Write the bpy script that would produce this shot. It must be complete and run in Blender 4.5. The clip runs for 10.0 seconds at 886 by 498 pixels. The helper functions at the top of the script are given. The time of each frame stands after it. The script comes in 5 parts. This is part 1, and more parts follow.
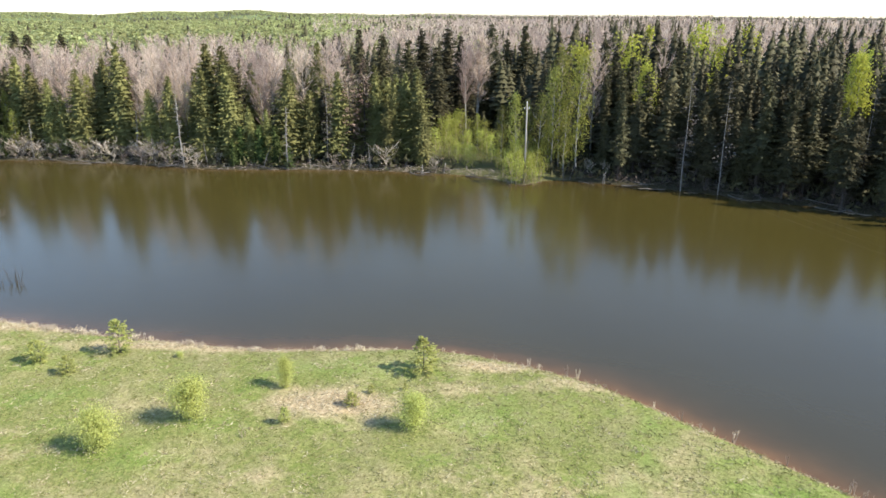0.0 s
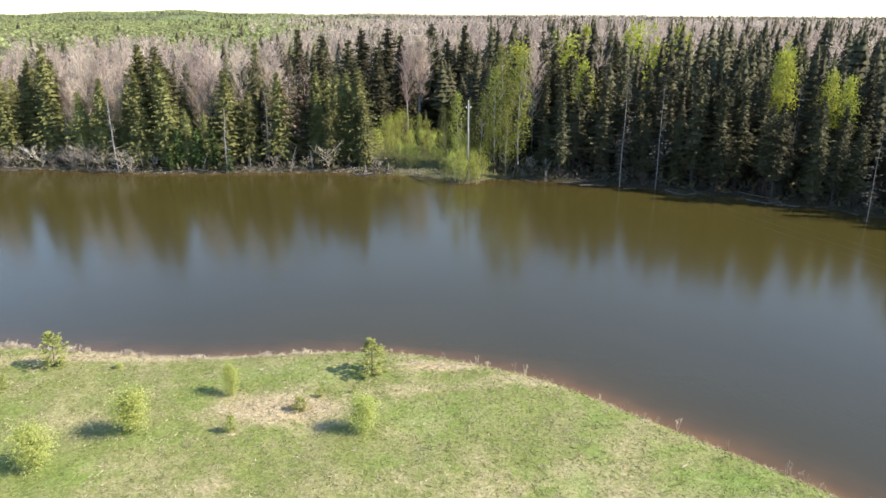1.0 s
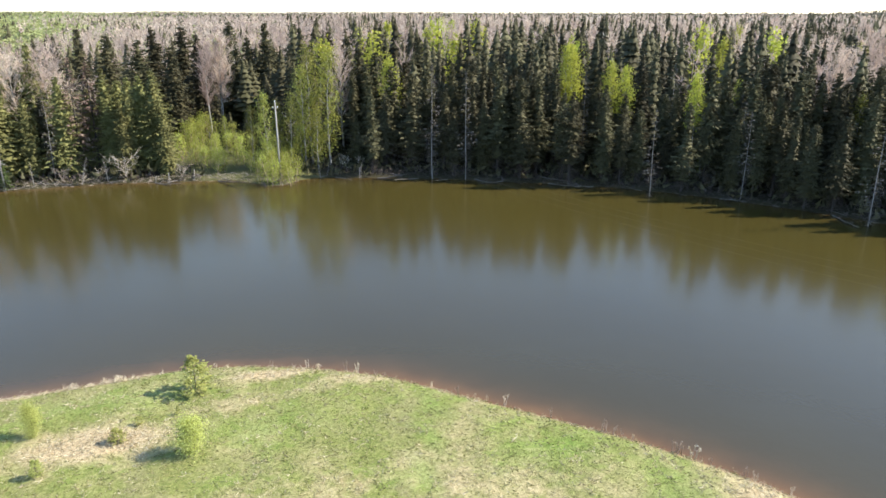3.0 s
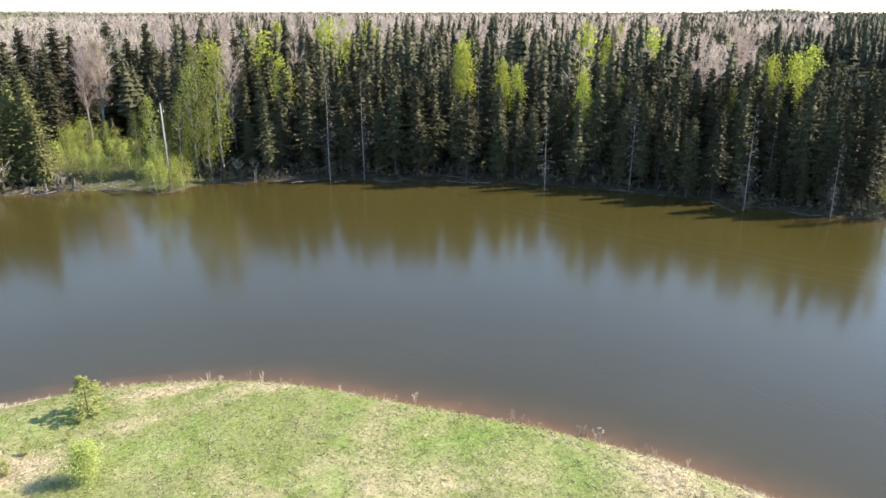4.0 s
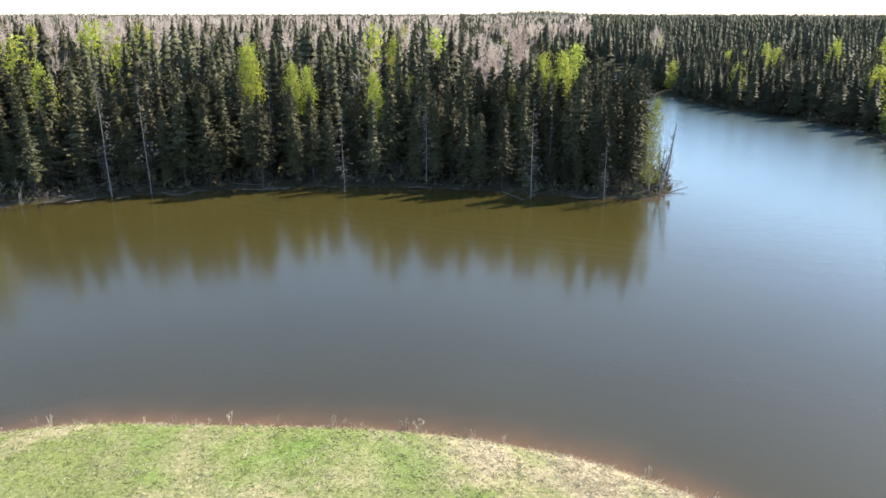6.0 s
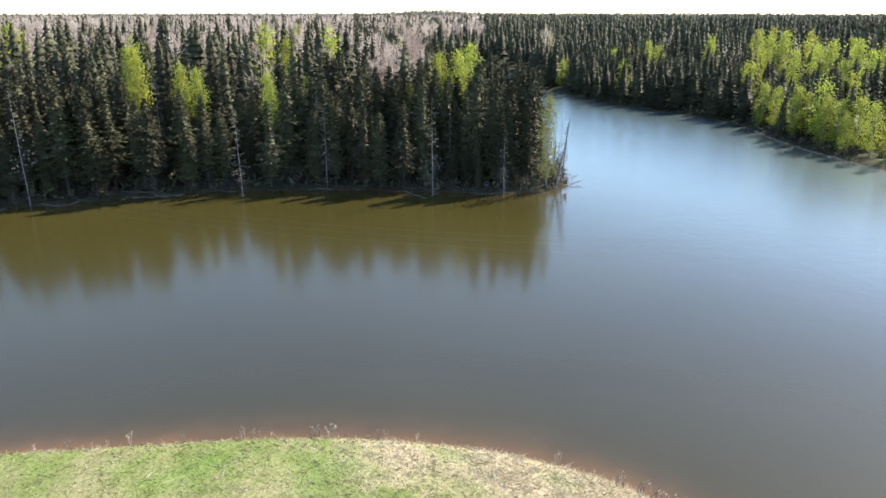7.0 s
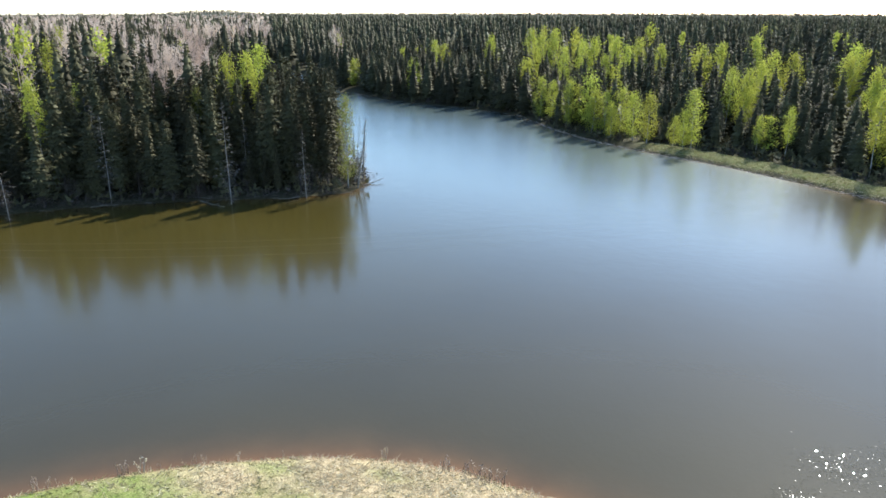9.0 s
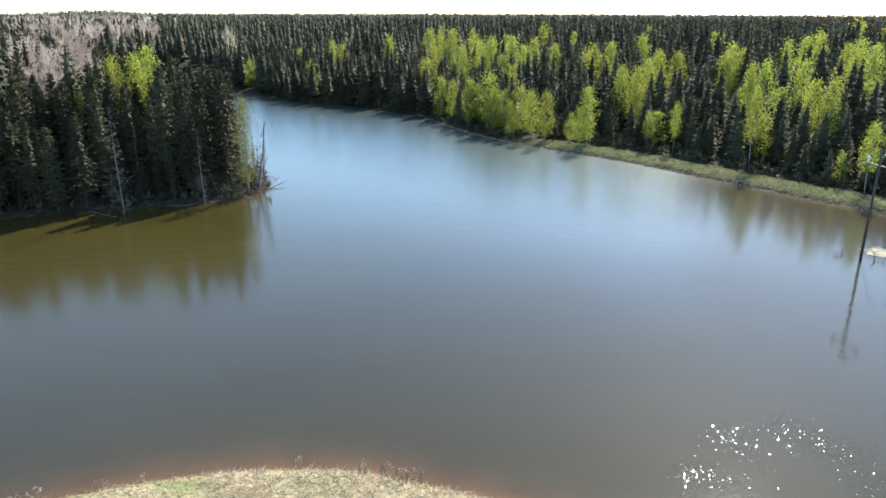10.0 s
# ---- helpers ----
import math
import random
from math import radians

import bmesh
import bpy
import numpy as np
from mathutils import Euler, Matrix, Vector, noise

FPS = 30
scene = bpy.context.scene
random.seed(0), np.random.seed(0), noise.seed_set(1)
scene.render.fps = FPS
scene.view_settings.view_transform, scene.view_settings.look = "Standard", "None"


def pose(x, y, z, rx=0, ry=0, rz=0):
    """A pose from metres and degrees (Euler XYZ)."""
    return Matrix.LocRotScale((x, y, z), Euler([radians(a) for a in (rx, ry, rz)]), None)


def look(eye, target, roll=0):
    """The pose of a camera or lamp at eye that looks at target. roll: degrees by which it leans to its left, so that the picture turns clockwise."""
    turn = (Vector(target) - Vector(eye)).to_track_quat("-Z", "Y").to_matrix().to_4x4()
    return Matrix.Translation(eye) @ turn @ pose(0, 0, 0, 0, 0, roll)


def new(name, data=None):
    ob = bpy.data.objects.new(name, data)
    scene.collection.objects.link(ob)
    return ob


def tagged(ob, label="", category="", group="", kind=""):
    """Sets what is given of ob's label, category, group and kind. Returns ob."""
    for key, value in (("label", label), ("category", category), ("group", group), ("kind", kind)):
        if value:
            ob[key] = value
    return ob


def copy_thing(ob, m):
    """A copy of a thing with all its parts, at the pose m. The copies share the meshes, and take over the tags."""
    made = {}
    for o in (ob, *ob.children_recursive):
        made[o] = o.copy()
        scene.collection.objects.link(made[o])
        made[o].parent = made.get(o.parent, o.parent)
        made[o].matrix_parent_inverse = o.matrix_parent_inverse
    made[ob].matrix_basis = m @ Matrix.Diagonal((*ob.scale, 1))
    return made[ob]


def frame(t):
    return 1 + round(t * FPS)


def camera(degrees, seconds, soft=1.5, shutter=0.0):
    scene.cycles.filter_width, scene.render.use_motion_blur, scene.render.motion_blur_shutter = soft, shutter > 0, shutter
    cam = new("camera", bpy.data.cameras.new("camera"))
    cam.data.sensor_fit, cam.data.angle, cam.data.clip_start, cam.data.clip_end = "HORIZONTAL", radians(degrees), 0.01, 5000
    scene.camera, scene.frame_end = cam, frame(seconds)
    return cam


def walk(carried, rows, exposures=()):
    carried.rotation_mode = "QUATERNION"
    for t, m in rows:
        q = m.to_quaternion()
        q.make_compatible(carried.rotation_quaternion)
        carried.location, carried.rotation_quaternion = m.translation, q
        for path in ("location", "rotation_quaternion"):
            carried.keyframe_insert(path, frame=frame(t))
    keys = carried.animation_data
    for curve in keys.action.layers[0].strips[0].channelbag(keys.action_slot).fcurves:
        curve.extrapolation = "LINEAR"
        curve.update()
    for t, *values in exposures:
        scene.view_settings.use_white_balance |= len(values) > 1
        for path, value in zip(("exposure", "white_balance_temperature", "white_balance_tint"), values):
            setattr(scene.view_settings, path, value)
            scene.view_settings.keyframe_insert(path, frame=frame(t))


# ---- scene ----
EYE = 22.0
cam = camera(64.07, 10.0, soft=1.55)
# seconds, turn to the right, pitch, lean
TURNS = [
    (0.0, 0.0, -18.64, -0.14), (0.5, 2.08, -18.64, -0.16), (1.0, 4.66, -18.65, -0.10), (1.5, 7.46, -18.68, -0.08),
    (2.0, 11.79, -18.75, -0.02), (2.5, 15.85, -18.80, 0.03), (4.0, 28.26, -18.90, 0.06), (4.5, 32.30, -18.88, 0.10),
    (5.0, 36.33, -18.79, 0.09), (5.5, 40.55, -18.76, 0.04), (7.0, 52.85, -18.81, -0.01), (7.5, 56.90, -18.80, 0.01),
    (8.0, 60.98, -18.77, 0.0), (8.5, 65.01, -18.80, 0.01), (9.0, 69.14, -18.79, -0.03), (9.5, 73.37, -18.76, -0.09),
    (10.0, 77.03, -18.76, -0.13),
]
walk(cam, [(t, pose(0, 0, EYE, 90 + pitch, lean, -turn)) for t, turn, pitch, lean in TURNS],
     exposures=[(0.0, 1.35, 6500, 10), (2.5, 1.45, 6450, 10), (4.5, 1.62, 6400, 9), (7.5, 1.48, 6250, 8), (10.0, 1.34, 6120, 6)])

# ---- light ----
SUN_AZ, SUN_EL = 103.5, 40.5
world = bpy.data.worlds.new("sky")
scene.world = world
world.use_nodes = True
wn = world.node_tree.nodes
wn.clear()
sky = wn.new("ShaderNodeTexSky")
sky.sky_type = "NISHITA"
sky.sun_disc = False
sky.sun_elevation, sky.sun_rotation = radians(SUN_EL), radians(SUN_AZ)
sky.air_density, sky.dust_density, sky.ozone_density = 1.1, 0.5, 4.0
back = wn.new("ShaderNodeBackground")
back.inputs["Strength"].default_value = 0.15
wout = wn.new("ShaderNodeOutputWorld")
world.node_tree.links.new(sky.outputs[0], back.inputs["Color"])
world.node_tree.links.new(back.outputs[0], wout.inputs["Surface"])
sun = new("sun", bpy.data.lights.new("sun", "SUN"))
sun.data.energy, sun.data.angle, sun.data.color = 4.2, radians(0.53), (1.0, 0.95, 0.86)
sun_way = Vector((math.sin(radians(SUN_AZ)) * math.cos(radians(SUN_EL)), math.cos(radians(SUN_AZ)) * math.cos(radians(SUN_EL)), math.sin(radians(SUN_EL))))
sun.matrix_world = look(sun_way * 300, (0, 0, 0))

# ---- materials ----


class Mat:
    """A node material under construction."""

    def __init__(self, name, rough=0.8, spec=0.3):
        self.m = bpy.data.materials.new(name)
        self.m.use_nodes = True
        self.t = self.m.node_tree
        self.bsdf = self.t.nodes["Principled BSDF"]
        self.bsdf.inputs["Roughness"].default_value = rough
        self.bsdf.inputs["Specular IOR Level"].default_value = spec

    def node(self, kind, **values):
        n = self.t.nodes.new("ShaderNode" + kind)
        for k, v in values.items():
            if k in n.inputs:
                n.inputs[k].default_value = v
        return n

    def link(self, a, b):
        self.t.links.new(a, b)

    def coords(self):
        return self.node("TexCoord").outputs["Object"]

    def noise(self, scale, detail=4.0, rough=0.55, stretch=None):
        n = self.node("TexNoise", Scale=scale, Detail=detail, Roughness=rough)
        c = self.coords()
        if stretch:
            mp = self.node("Mapping")
            mp.inputs["Scale"].default_value = stretch
            self.link(c, mp.inputs[0])
            c = mp.outputs[0]
        self.link(c, n.inputs["Vector"])
        return n.outputs["Fac"]

    def ramp(self, fac, stops):
        r = self.node("ValToRGB")
        el = r.color_ramp.elements
        while len(el) < len(stops):
            el.new(0.5)
        for e, (p, c) in zip(el, stops):
            e.position, e.color = p, (*c, 1)
        self.link(fac, r.inputs[0])
        return r.outputs[0]

    def mix(self, fac, a, b, kind="MIX"):
        n = self.t.nodes.new("ShaderNodeMix")
        n.data_type, n.blend_type = "RGBA", kind
        for sock, v in ((n.inputs[0], fac), (n.inputs[6], a), (n.inputs[7], b)):
            if isinstance(v, (int, float)):
                sock.default_value = v
            elif isinstance(v, tuple):
                sock.default_value = (*v, 1)
            else:
                self.link(v, sock)
        return n.outputs[2]

    def attr(self, name):
        n = self.t.nodes.new("ShaderNodeAttribute")
        n.attribute_name = name
        return n.outputs["Fac"]

    def math(self, op, a, b, clamp=False):
        n = self.t.nodes.new("ShaderNodeMath")
        n.operation, n.use_clamp = op, clamp
        for sock, v in zip(n.inputs, (a, b)):
            if isinstance(v, (int, float)):
                sock.default_value = v
            else:
                self.link(v, sock)
        return n.outputs[0]

    def color(self, c):
        self.link(c, self.bsdf.inputs["Base Color"])

    def bump(self, height, strength=0.4, distance=0.05):
        b = self.node("Bump", Strength=strength, Distance=distance)
        self.link(height, b.inputs["Height"])
        self.link(b.outputs[0], self.bsdf.inputs["Normal"])


def leaf_material(name, dark, mid, light, through_light=0.0, rough=0.65, vary=0.6):
    """Foliage: varies from leaf to leaf and from tree to tree, with some light passing through."""
    m = Mat(name, rough, 0.08)
    g = m.node("NewGeometry")
    leaf = m.ramp(g.outputs["Random Per Island"], [(0.0, dark), (0.5, mid), (1.0, light)])
    info = m.node("ObjectInfo")
    tree = m.math("FRACT", m.math("ADD", info.outputs["Random"], m.attr("tree")), 0.0)
    hsv = m.node("HueSaturation")
    m.link(m.math("ADD", m.math("MULTIPLY", tree, 0.024), 0.488), hsv.inputs["Hue"])
    m.link(m.math("ADD", m.math("MULTIPLY", tree, vary), 1.0 - vary / 2), hsv.inputs["Value"])
    m.link(leaf, hsv.inputs["Color"])
    m.color(hsv.outputs[0])
    if through_light:
        tr = m.node("BsdfTranslucent")
        m.link(hsv.outputs[0], tr.inputs[0])
        mx = m.node("MixShader", Fac=through_light)
        m.link(m.bsdf.outputs[0], mx.inputs[1])
        m.link(tr.outputs[0], mx.inputs[2])
        m.link(mx.outputs[0], m.t.nodes["Material Output"].inputs["Surface"])
    return m.m


def bark_material(name, a, b, scale=3.0, stretch=(1, 1, 0.25)):
    m = Mat(name, 0.9, 0.15)
    n = m.noise(scale, 5, 0.6, stretch)
    m.color(m.ramp(n, [(0.3, a), (0.7, b)]))
    m.bump(n, 0.5, 0.03)
    return m.m


SPRUCE = leaf_material("spruce_needles", (0.056, 0.050, 0.026), (0.071, 0.064, 0.033), (0.090, 0.081, 0.041), 0.15)
# spruce needles in a lighter olive, with the left bank's sunlight painted in
SUNLITNEEDLE = leaf_material("sunlit_spruce_needles", (0.118, 0.113, 0.041), (0.148, 0.142, 0.051), (0.185, 0.176, 0.063), 0.15)
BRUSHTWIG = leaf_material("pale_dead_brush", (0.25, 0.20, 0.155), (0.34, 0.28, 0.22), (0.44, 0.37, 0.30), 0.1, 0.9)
FIR = leaf_material("young_fir_needles", (0.03, 0.042, 0.013), (0.05, 0.066, 0.02), (0.08, 0.10, 0.028), 0.1)
PINE = leaf_material("young_pine_needles", (0.24, 0.25, 0.075), (0.33, 0.335, 0.10), (0.43, 0.425, 0.14), 0.45, vary=0.25)
DEADNEEDLE = leaf_material("dead_spruce_twigs", (0.075, 0.050, 0.036), (0.125, 0.083, 0.06), (0.19, 0.133, 0.10), 0.0)
BIRCHLEAF = leaf_material("birch_leaves", (0.29, 0.305, 0.048), (0.355, 0.365, 0.058), (0.42, 0.425, 0.075), 0.55, vary=0.35)
OLIVELEAF = leaf_material("opening_birch_leaves", (0.18, 0.18, 0.042), (0.235, 0.232, 0.052), (0.29, 0.284, 0.066), 0.4)
YOUNGLEAF = leaf_material("young_birch_leaves", (0.27, 0.275, 0.11), (0.31, 0.315, 0.13), (0.35, 0.352, 0.15), 0.45)
SHRUBLEAF = leaf_material("willow_leaves", (0.27, 0.29, 0.06), (0.35, 0.37, 0.078), (0.43, 0.44, 0.11), 0.5)
TWIG = leaf_material("bare_twigs", (0.44, 0.335, 0.26), (0.50, 0.385, 0.305), (0.56, 0.44, 0.35), 0.45, 0.85)
# brown dead twigs, darkened further so the colour carries forest shade
SHADETWIG = leaf_material("shaded_dead_twigs", (0.048, 0.038, 0.030), (0.075, 0.060, 0.048), (0.12, 0.098, 0.08), 0.0, 0.9)
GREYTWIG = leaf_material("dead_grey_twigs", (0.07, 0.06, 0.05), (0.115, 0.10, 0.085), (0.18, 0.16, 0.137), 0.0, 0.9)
SPRUCEBARK = bark_material("spruce_bark", (0.032, 0.026, 0.021), (0.08, 0.066, 0.056))
PALEBARK = bark_material("pale_bark", (0.15, 0.135, 0.115), (0.36, 0.335, 0.30), 4.0, (1, 1, 0.6))
SNAGWOOD = bark_material("weathered_dead_wood", (0.13, 0.115, 0.10), (0.29, 0.262, 0.23))
LOGWOOD = bark_material("old_log_wood", (0.05, 0.043, 0.036), (0.17, 0.15, 0.128))
POLEWOOD = bark_material("weathered_pole_wood", (0.20, 0.175, 0.145), (0.36, 0.325, 0.28), 5.0, (1, 1, 0.1))
DARKPOLE = bark_material("tarred_pole_wood", (0.05, 0.043, 0.036), (0.12, 0.104, 0.088), 5.0, (1, 1, 0.1))


def ground_material():
    m = Mat("ground", 0.95, 0.1)
    big, mid, fine = m.noise(0.09, 3), m.noise(0.55, 5, 0.65), m.noise(5.0, 6, 0.7)
    grass = m.ramp(fine, [(0.25, (0.072, 0.088, 0.021)), (0.5, (0.142, 0.154, 0.042)), (0.75, (0.25, 0.243, 0.085))])
    olive = m.ramp(fine, [(0.25, (0.11, 0.102, 0.037)), (0.75, (0.285, 0.258, 0.117))])
    straw = m.ramp(fine, [(0.2, (0.17, 0.115, 0.06)), (0.5, (0.36, 0.275, 0.155)), (0.8, (0.56, 0.46, 0.29))])
    patch = m.math("MULTIPLY", m.math("SUBTRACT", mid, 0.42), 4.0, True)
    field = m.mix(patch, grass, olive)
    broad = m.noise(0.24, 4, 0.6)
    thin = m.math("MULTIPLY", m.math("SUBTRACT", m.math("ADD", m.math("MULTIPLY", big, 0.45), m.math("MULTIPLY", broad, 0.75)), 0.62), 5.5, True)
    field = m.mix(m.math("MULTIPLY", thin, m.math("ADD", m.math("MULTIPLY", mid, 0.9), 0.1)), field, straw)
    sward = m.ramp(fine, [(0.25, (0.07, 0.105, 0.018)), (0.5, (0.135, 0.178, 0.036)), (0.75, (0.22, 0.25, 0.065))])
    rich = m.math("MULTIPLY", m.math("SUBTRACT", m.noise(0.33, 4, 0.62, (1, 1.6, 1)), 0.52), 6.0, True)
    field = m.mix(m.math("MULTIPLY", rich, 0.75), field, sward)
    rust = m.math("MULTIPLY", m.math("SUBTRACT", m.noise(0.7, 5, 0.7, (1.4, 0.8, 1)), 0.60), 7.0, True)
    field = m.mix(m.math("MULTIPLY", rust, 0.55), field, (0.20, 0.135, 0.07))
    dry = m.math("MULTIPLY", m.math("ADD", m.attr("dry"), m.math("MULTIPLY", m.math("SUBTRACT", mid, 0.5), 1.3)), 1.6, True)
    field = m.mix(m.math("MULTIPLY", dry, m.math("GREATER_THAN", m.attr("dry"), 0.02)), field, straw)
    green = m.ramp(fine, [(0.25, (0.06, 0.11, 0.018)), (0.5, (0.115, 0.18, 0.03)), (0.75, (0.19, 0.26, 0.055))])
    field = m.mix(m.math("MULTIPLY", m.math("MULTIPLY", m.attr("lush"), m.math("ADD", mid, 0.1)), 0.75, True), field, green)
    litter = m.ramp(fine, [(0.25, (0.018, 0.014, 0.009)), (0.5, (0.036, 0.028, 0.019)), (0.8, (0.075, 0.059, 0.04))])
    moss = m.ramp(mid, [(0.3, (0.03, 0.03, 0.012)), (0.7, (0.07, 0.07, 0.025))])
    forest = m.mix(0.45, litter, moss)
    col = m.mix(m.attr("field"), forest, field)
    meadow = m.ramp(mid, [(0.3, (0.10, 0.125, 0.045)), (0.7, (0.16, 0.185, 0.07))])
    col = m.mix(m.attr("meadow"), col, meadow)
    mud = m.ramp(fine, [(0.2, (0.10, 0.055, 0.03)), (0.6, (0.21, 0.125, 0.075)), (0.9, (0.30, 0.20, 0.13))])
    col = m.mix(m.attr("mud"), col, mud)
    m.color(col)
    m.bump(m.math("ADD", fine, mid), 0.7, 0.12)
    return m.m


def water_material():
    """Murky water: sunlit murk below, sky and trees mirrored by an uneven surface, livelier where the wind reaches it.
    """
    m = Mat("lake_water", 0.06, 0.5)
    m.bsdf.inputs["IOR"].default_value = 1.33
    n = m.noise(0.04, 3)
    murk = m.ramp(n, [(0.3, (0.031, 0.0248, 0.0098)), (0.7, (0.038, 0.0302, 0.0118))])
    shallow = m.ramp(m.noise(0.4, 4), [(0.3, (0.085, 0.042, 0.015)), (0.7, (0.14, 0.070, 0.026))])
    wind = m.math("ADD", m.attr("wind"), m.math("MULTIPLY", m.math("SUBTRACT", m.noise(0.06, 2), 0.5), 0.16), True)
    open_part = m.attr("open")
    # tint and IOR exaggerate a bluer, brighter sky reflection on windy water
    m.link(m.mix(wind, (1.0, 0.95, 0.85), (0.84, 1.0, 1.0)), m.bsdf.inputs["Specular Tint"])
    m.link(m.math("ADD", m.math("MULTIPLY", wind, 0.32), 1.31), m.bsdf.inputs["IOR"])
    # body colour a little brighter and more olive towards the far shore
    far_murk = m.ramp(n, [(0.3, (0.037, 0.0290, 0.0073)), (0.7, (0.045, 0.0353, 0.0089))])
    # blue-green added to the body colour paints sky reflection on windy water
    deep = m.mix(wind, m.mix(m.attr("far_murk"), murk, far_murk), (0.034, 0.048, 0.042))
    m.color(m.mix(m.attr("shallow"), deep, shallow))
    m.link(m.math("SUBTRACT", m.math("ADD", m.math("MULTIPLY", wind, 0.12), 0.15), m.math("MULTIPLY", open_part, 0.095)), m.bsdf.inputs["Roughness"])
    b = m.node("Bump", Distance=0.30)
    m.link(m.math("ADD", m.math("MULTIPLY", m.noise(3.0, 3, 0.6), 0.35), m.math("MULTIPLY", m.noise(0.6, 2), 0.6)), b.inputs["Height"])
    m.link(m.math("ADD", m.math("MULTIPLY", wind, 0.20), 0.05), b.inputs["Strength"])
    m.link(b.outputs[0], m.bsdf.inputs["Normal"])
    return m.m


GROUND, WATER = ground_material(), water_material()

# ---- the plan: shore lines ----


def smooth(points, closed, steps=5):
    """A Catmull-Rom line through the points."""
    p = np.array(points, float)
    n = len(p)
    out = []
    for i in range(n if closed else n - 1):
        a, b, c, d = (p[(i + k) % n] if closed else p[min(max(i + k, 0), n - 1)] for k in (-1, 0, 1, 2))
        for s in range(steps):
            u = s / steps
            out.append(0.5 * (2 * b + (c - a) * u + (2 * a - 5 * b + 4 * c - d) * u * u + (3 * b - a - 3 * c + d) * u ** 3))
    return out if closed else out + [p[-1]]


NEAR_SHORE = [(-190, 88), (-120, 70), (-60, 54), (-32.8, 47.9), (-27.9, 46.5), (-19, 44.5), (-12.4, 43.3), (-6.3, 43.4), (-0.9, 43.4),
              (4.3, 41.7), (9.7, 38.6), (14, 34.3), (18.2, 29.9), (22, 25.5), (25.2, 20.5), (27.2, 16), (28.3, 11), (28.1, 7), (27.6, 3),
              (26.5, -6), (28, -25), (36, -55), (50, -95)]
RIGHT_SHORE = [(68, -70), (79, -43), (86.8, -31.6), (93.2, -23), (100.7, -13.8), (109.8, -2.6), (118.4, 11.0), (127.4, 22.3), (137.6, 31),
               (150.8, 40.3), (158, 55), (163, 72), (176, 92), (200, 118), (235, 150)]
FAR_SHORE = [(215, 170), (180, 146), (150, 112), (122, 80), (101, 58), (91, 48.5), (84.5, 43.3), (77.5, 41.8), (74.3, 44.4), (72.0, 47.2), (69.5, 51.7),
             (66.2, 57.6), (62.0, 63.7), (56.8, 70.5), (48.6, 78.1), (41.8, 82.3), (30.8, 89), (23.3, 91.9), (17, 94.5), (13.5, 94), (10.5, 91.8), (8, 94),
             (5, 97.2), (-2.7, 98.8), (-11.8, 100.8), (-27.3, 100.8), (-35.8, 101.5), (-44.9, 103.9), (-59.3, 107.2), (-75, 107.9),
             (-120, 116), (-190, 128)]
LAKE = np.array(smooth(NEAR_SHORE + RIGHT_SHORE + FAR_SHORE, True, 6))


def shore_distance(x, y):
    """Metres from the shore line: positive on land, negative over the lake."""
    x, y = np.ravel(x).astype(float), np.ravel(y).astype(float)
    a, b = LAKE, np.roll(LAKE, -1, 0)
    if len(x) < 40:
        px, py = x[:, None], y[:, None]
        dx, dy = b[:, 0] - a[:, 0], b[:, 1] - a[:, 1]
        u = np.clip(((px - a[:, 0]) * dx + (py - a[:, 1]) * dy) / (dx * dx + dy * dy + 1e-12), 0, 1)
        d = np.sqrt(((px - a[:, 0] - u * dx) ** 2 + (py - a[:, 1] - u * dy) ** 2).min(1))
        cross = ((a[:, 1] > py) != (b[:, 1] > py)) & (px < dx * (py - a[:, 1]) / (dy + 1e-12) + a[:, 0])
        return np.where(cross.sum(1) % 2 == 1, -d, d)
    best, inside = np.full(len(x), 1e18), np.zeros(len(x), bool)
    for (ax, ay), (bx, by) in zip(a, b):
        dx, dy = bx - ax, by - ay
        u = np.clip(((x - ax) * dx + (y - ay) * dy) / (dx * dx + dy * dy + 1e-12), 0, 1)
        best = np.minimum(best, (x - ax - u * dx) ** 2 + (y - ay - u * dy) ** 2)
        if ay != by:
            inside ^= ((ay > y) != (by > y)) & (x < (bx - ax) * (y - ay) / (by - ay) + ax)
    d = np.sqrt(best)
    return np.where(inside, -d, d)


def near_side(x, y):
    """True on the camera's own bank."""
    return (y < 50 - 0.28 * (x + 20)) & (x < 60) & (y < 70) & ((x < 30) | (y < 30))


def step01(v, a, b):
    u = np.clip((v - a) / (b - a), 0, 1)
    return u * u * (3 - 2 * u)


def waves(x, y, size, seed):
    """Smooth cheap unevenness between about -1 and 1."""
    r = np.random.RandomState(seed)
    out = np.zeros_like(x)
    for k in range(6):
        a, ph = r.uniform(0, 6.28), r.uniform(0, 6.28)
        s = size * r.uniform(0.6, 1.6)
        out += np.sin((x * math.cos(a) + y * math.sin(a)) * 6.28 / s + ph)
    return out / 3.5


def far_level(x, y):
    """The lie of the land away from the lake."""
    r, az = np.hypot(x, y), np.degrees(np.arctan2(x, y))
    left = 1 - step01(az, -14, 10)
    drop_left = -9 * step01(r, 170, 420) + 9 * step01(r, 1100, 3300)
    drop_right = -4 * step01(r, 250, 700) - 12 * step01(r, 700, 2200)
    left_hills = (7 * np.sin(az * 0.33 + 0.6) + 4 * np.sin(az * 0.9 + 2.0)) * step01(r, 1500, 2800) * left
    hill = left_hills + 14 * np.exp(-((az - 52) / 3.0) ** 2) * step01(r, 1500, 2300)
    return left * drop_left + (1 - left) * drop_right + hill + 1.2 * waves(x, y, 420, 5) * step01(r, 150, 500)


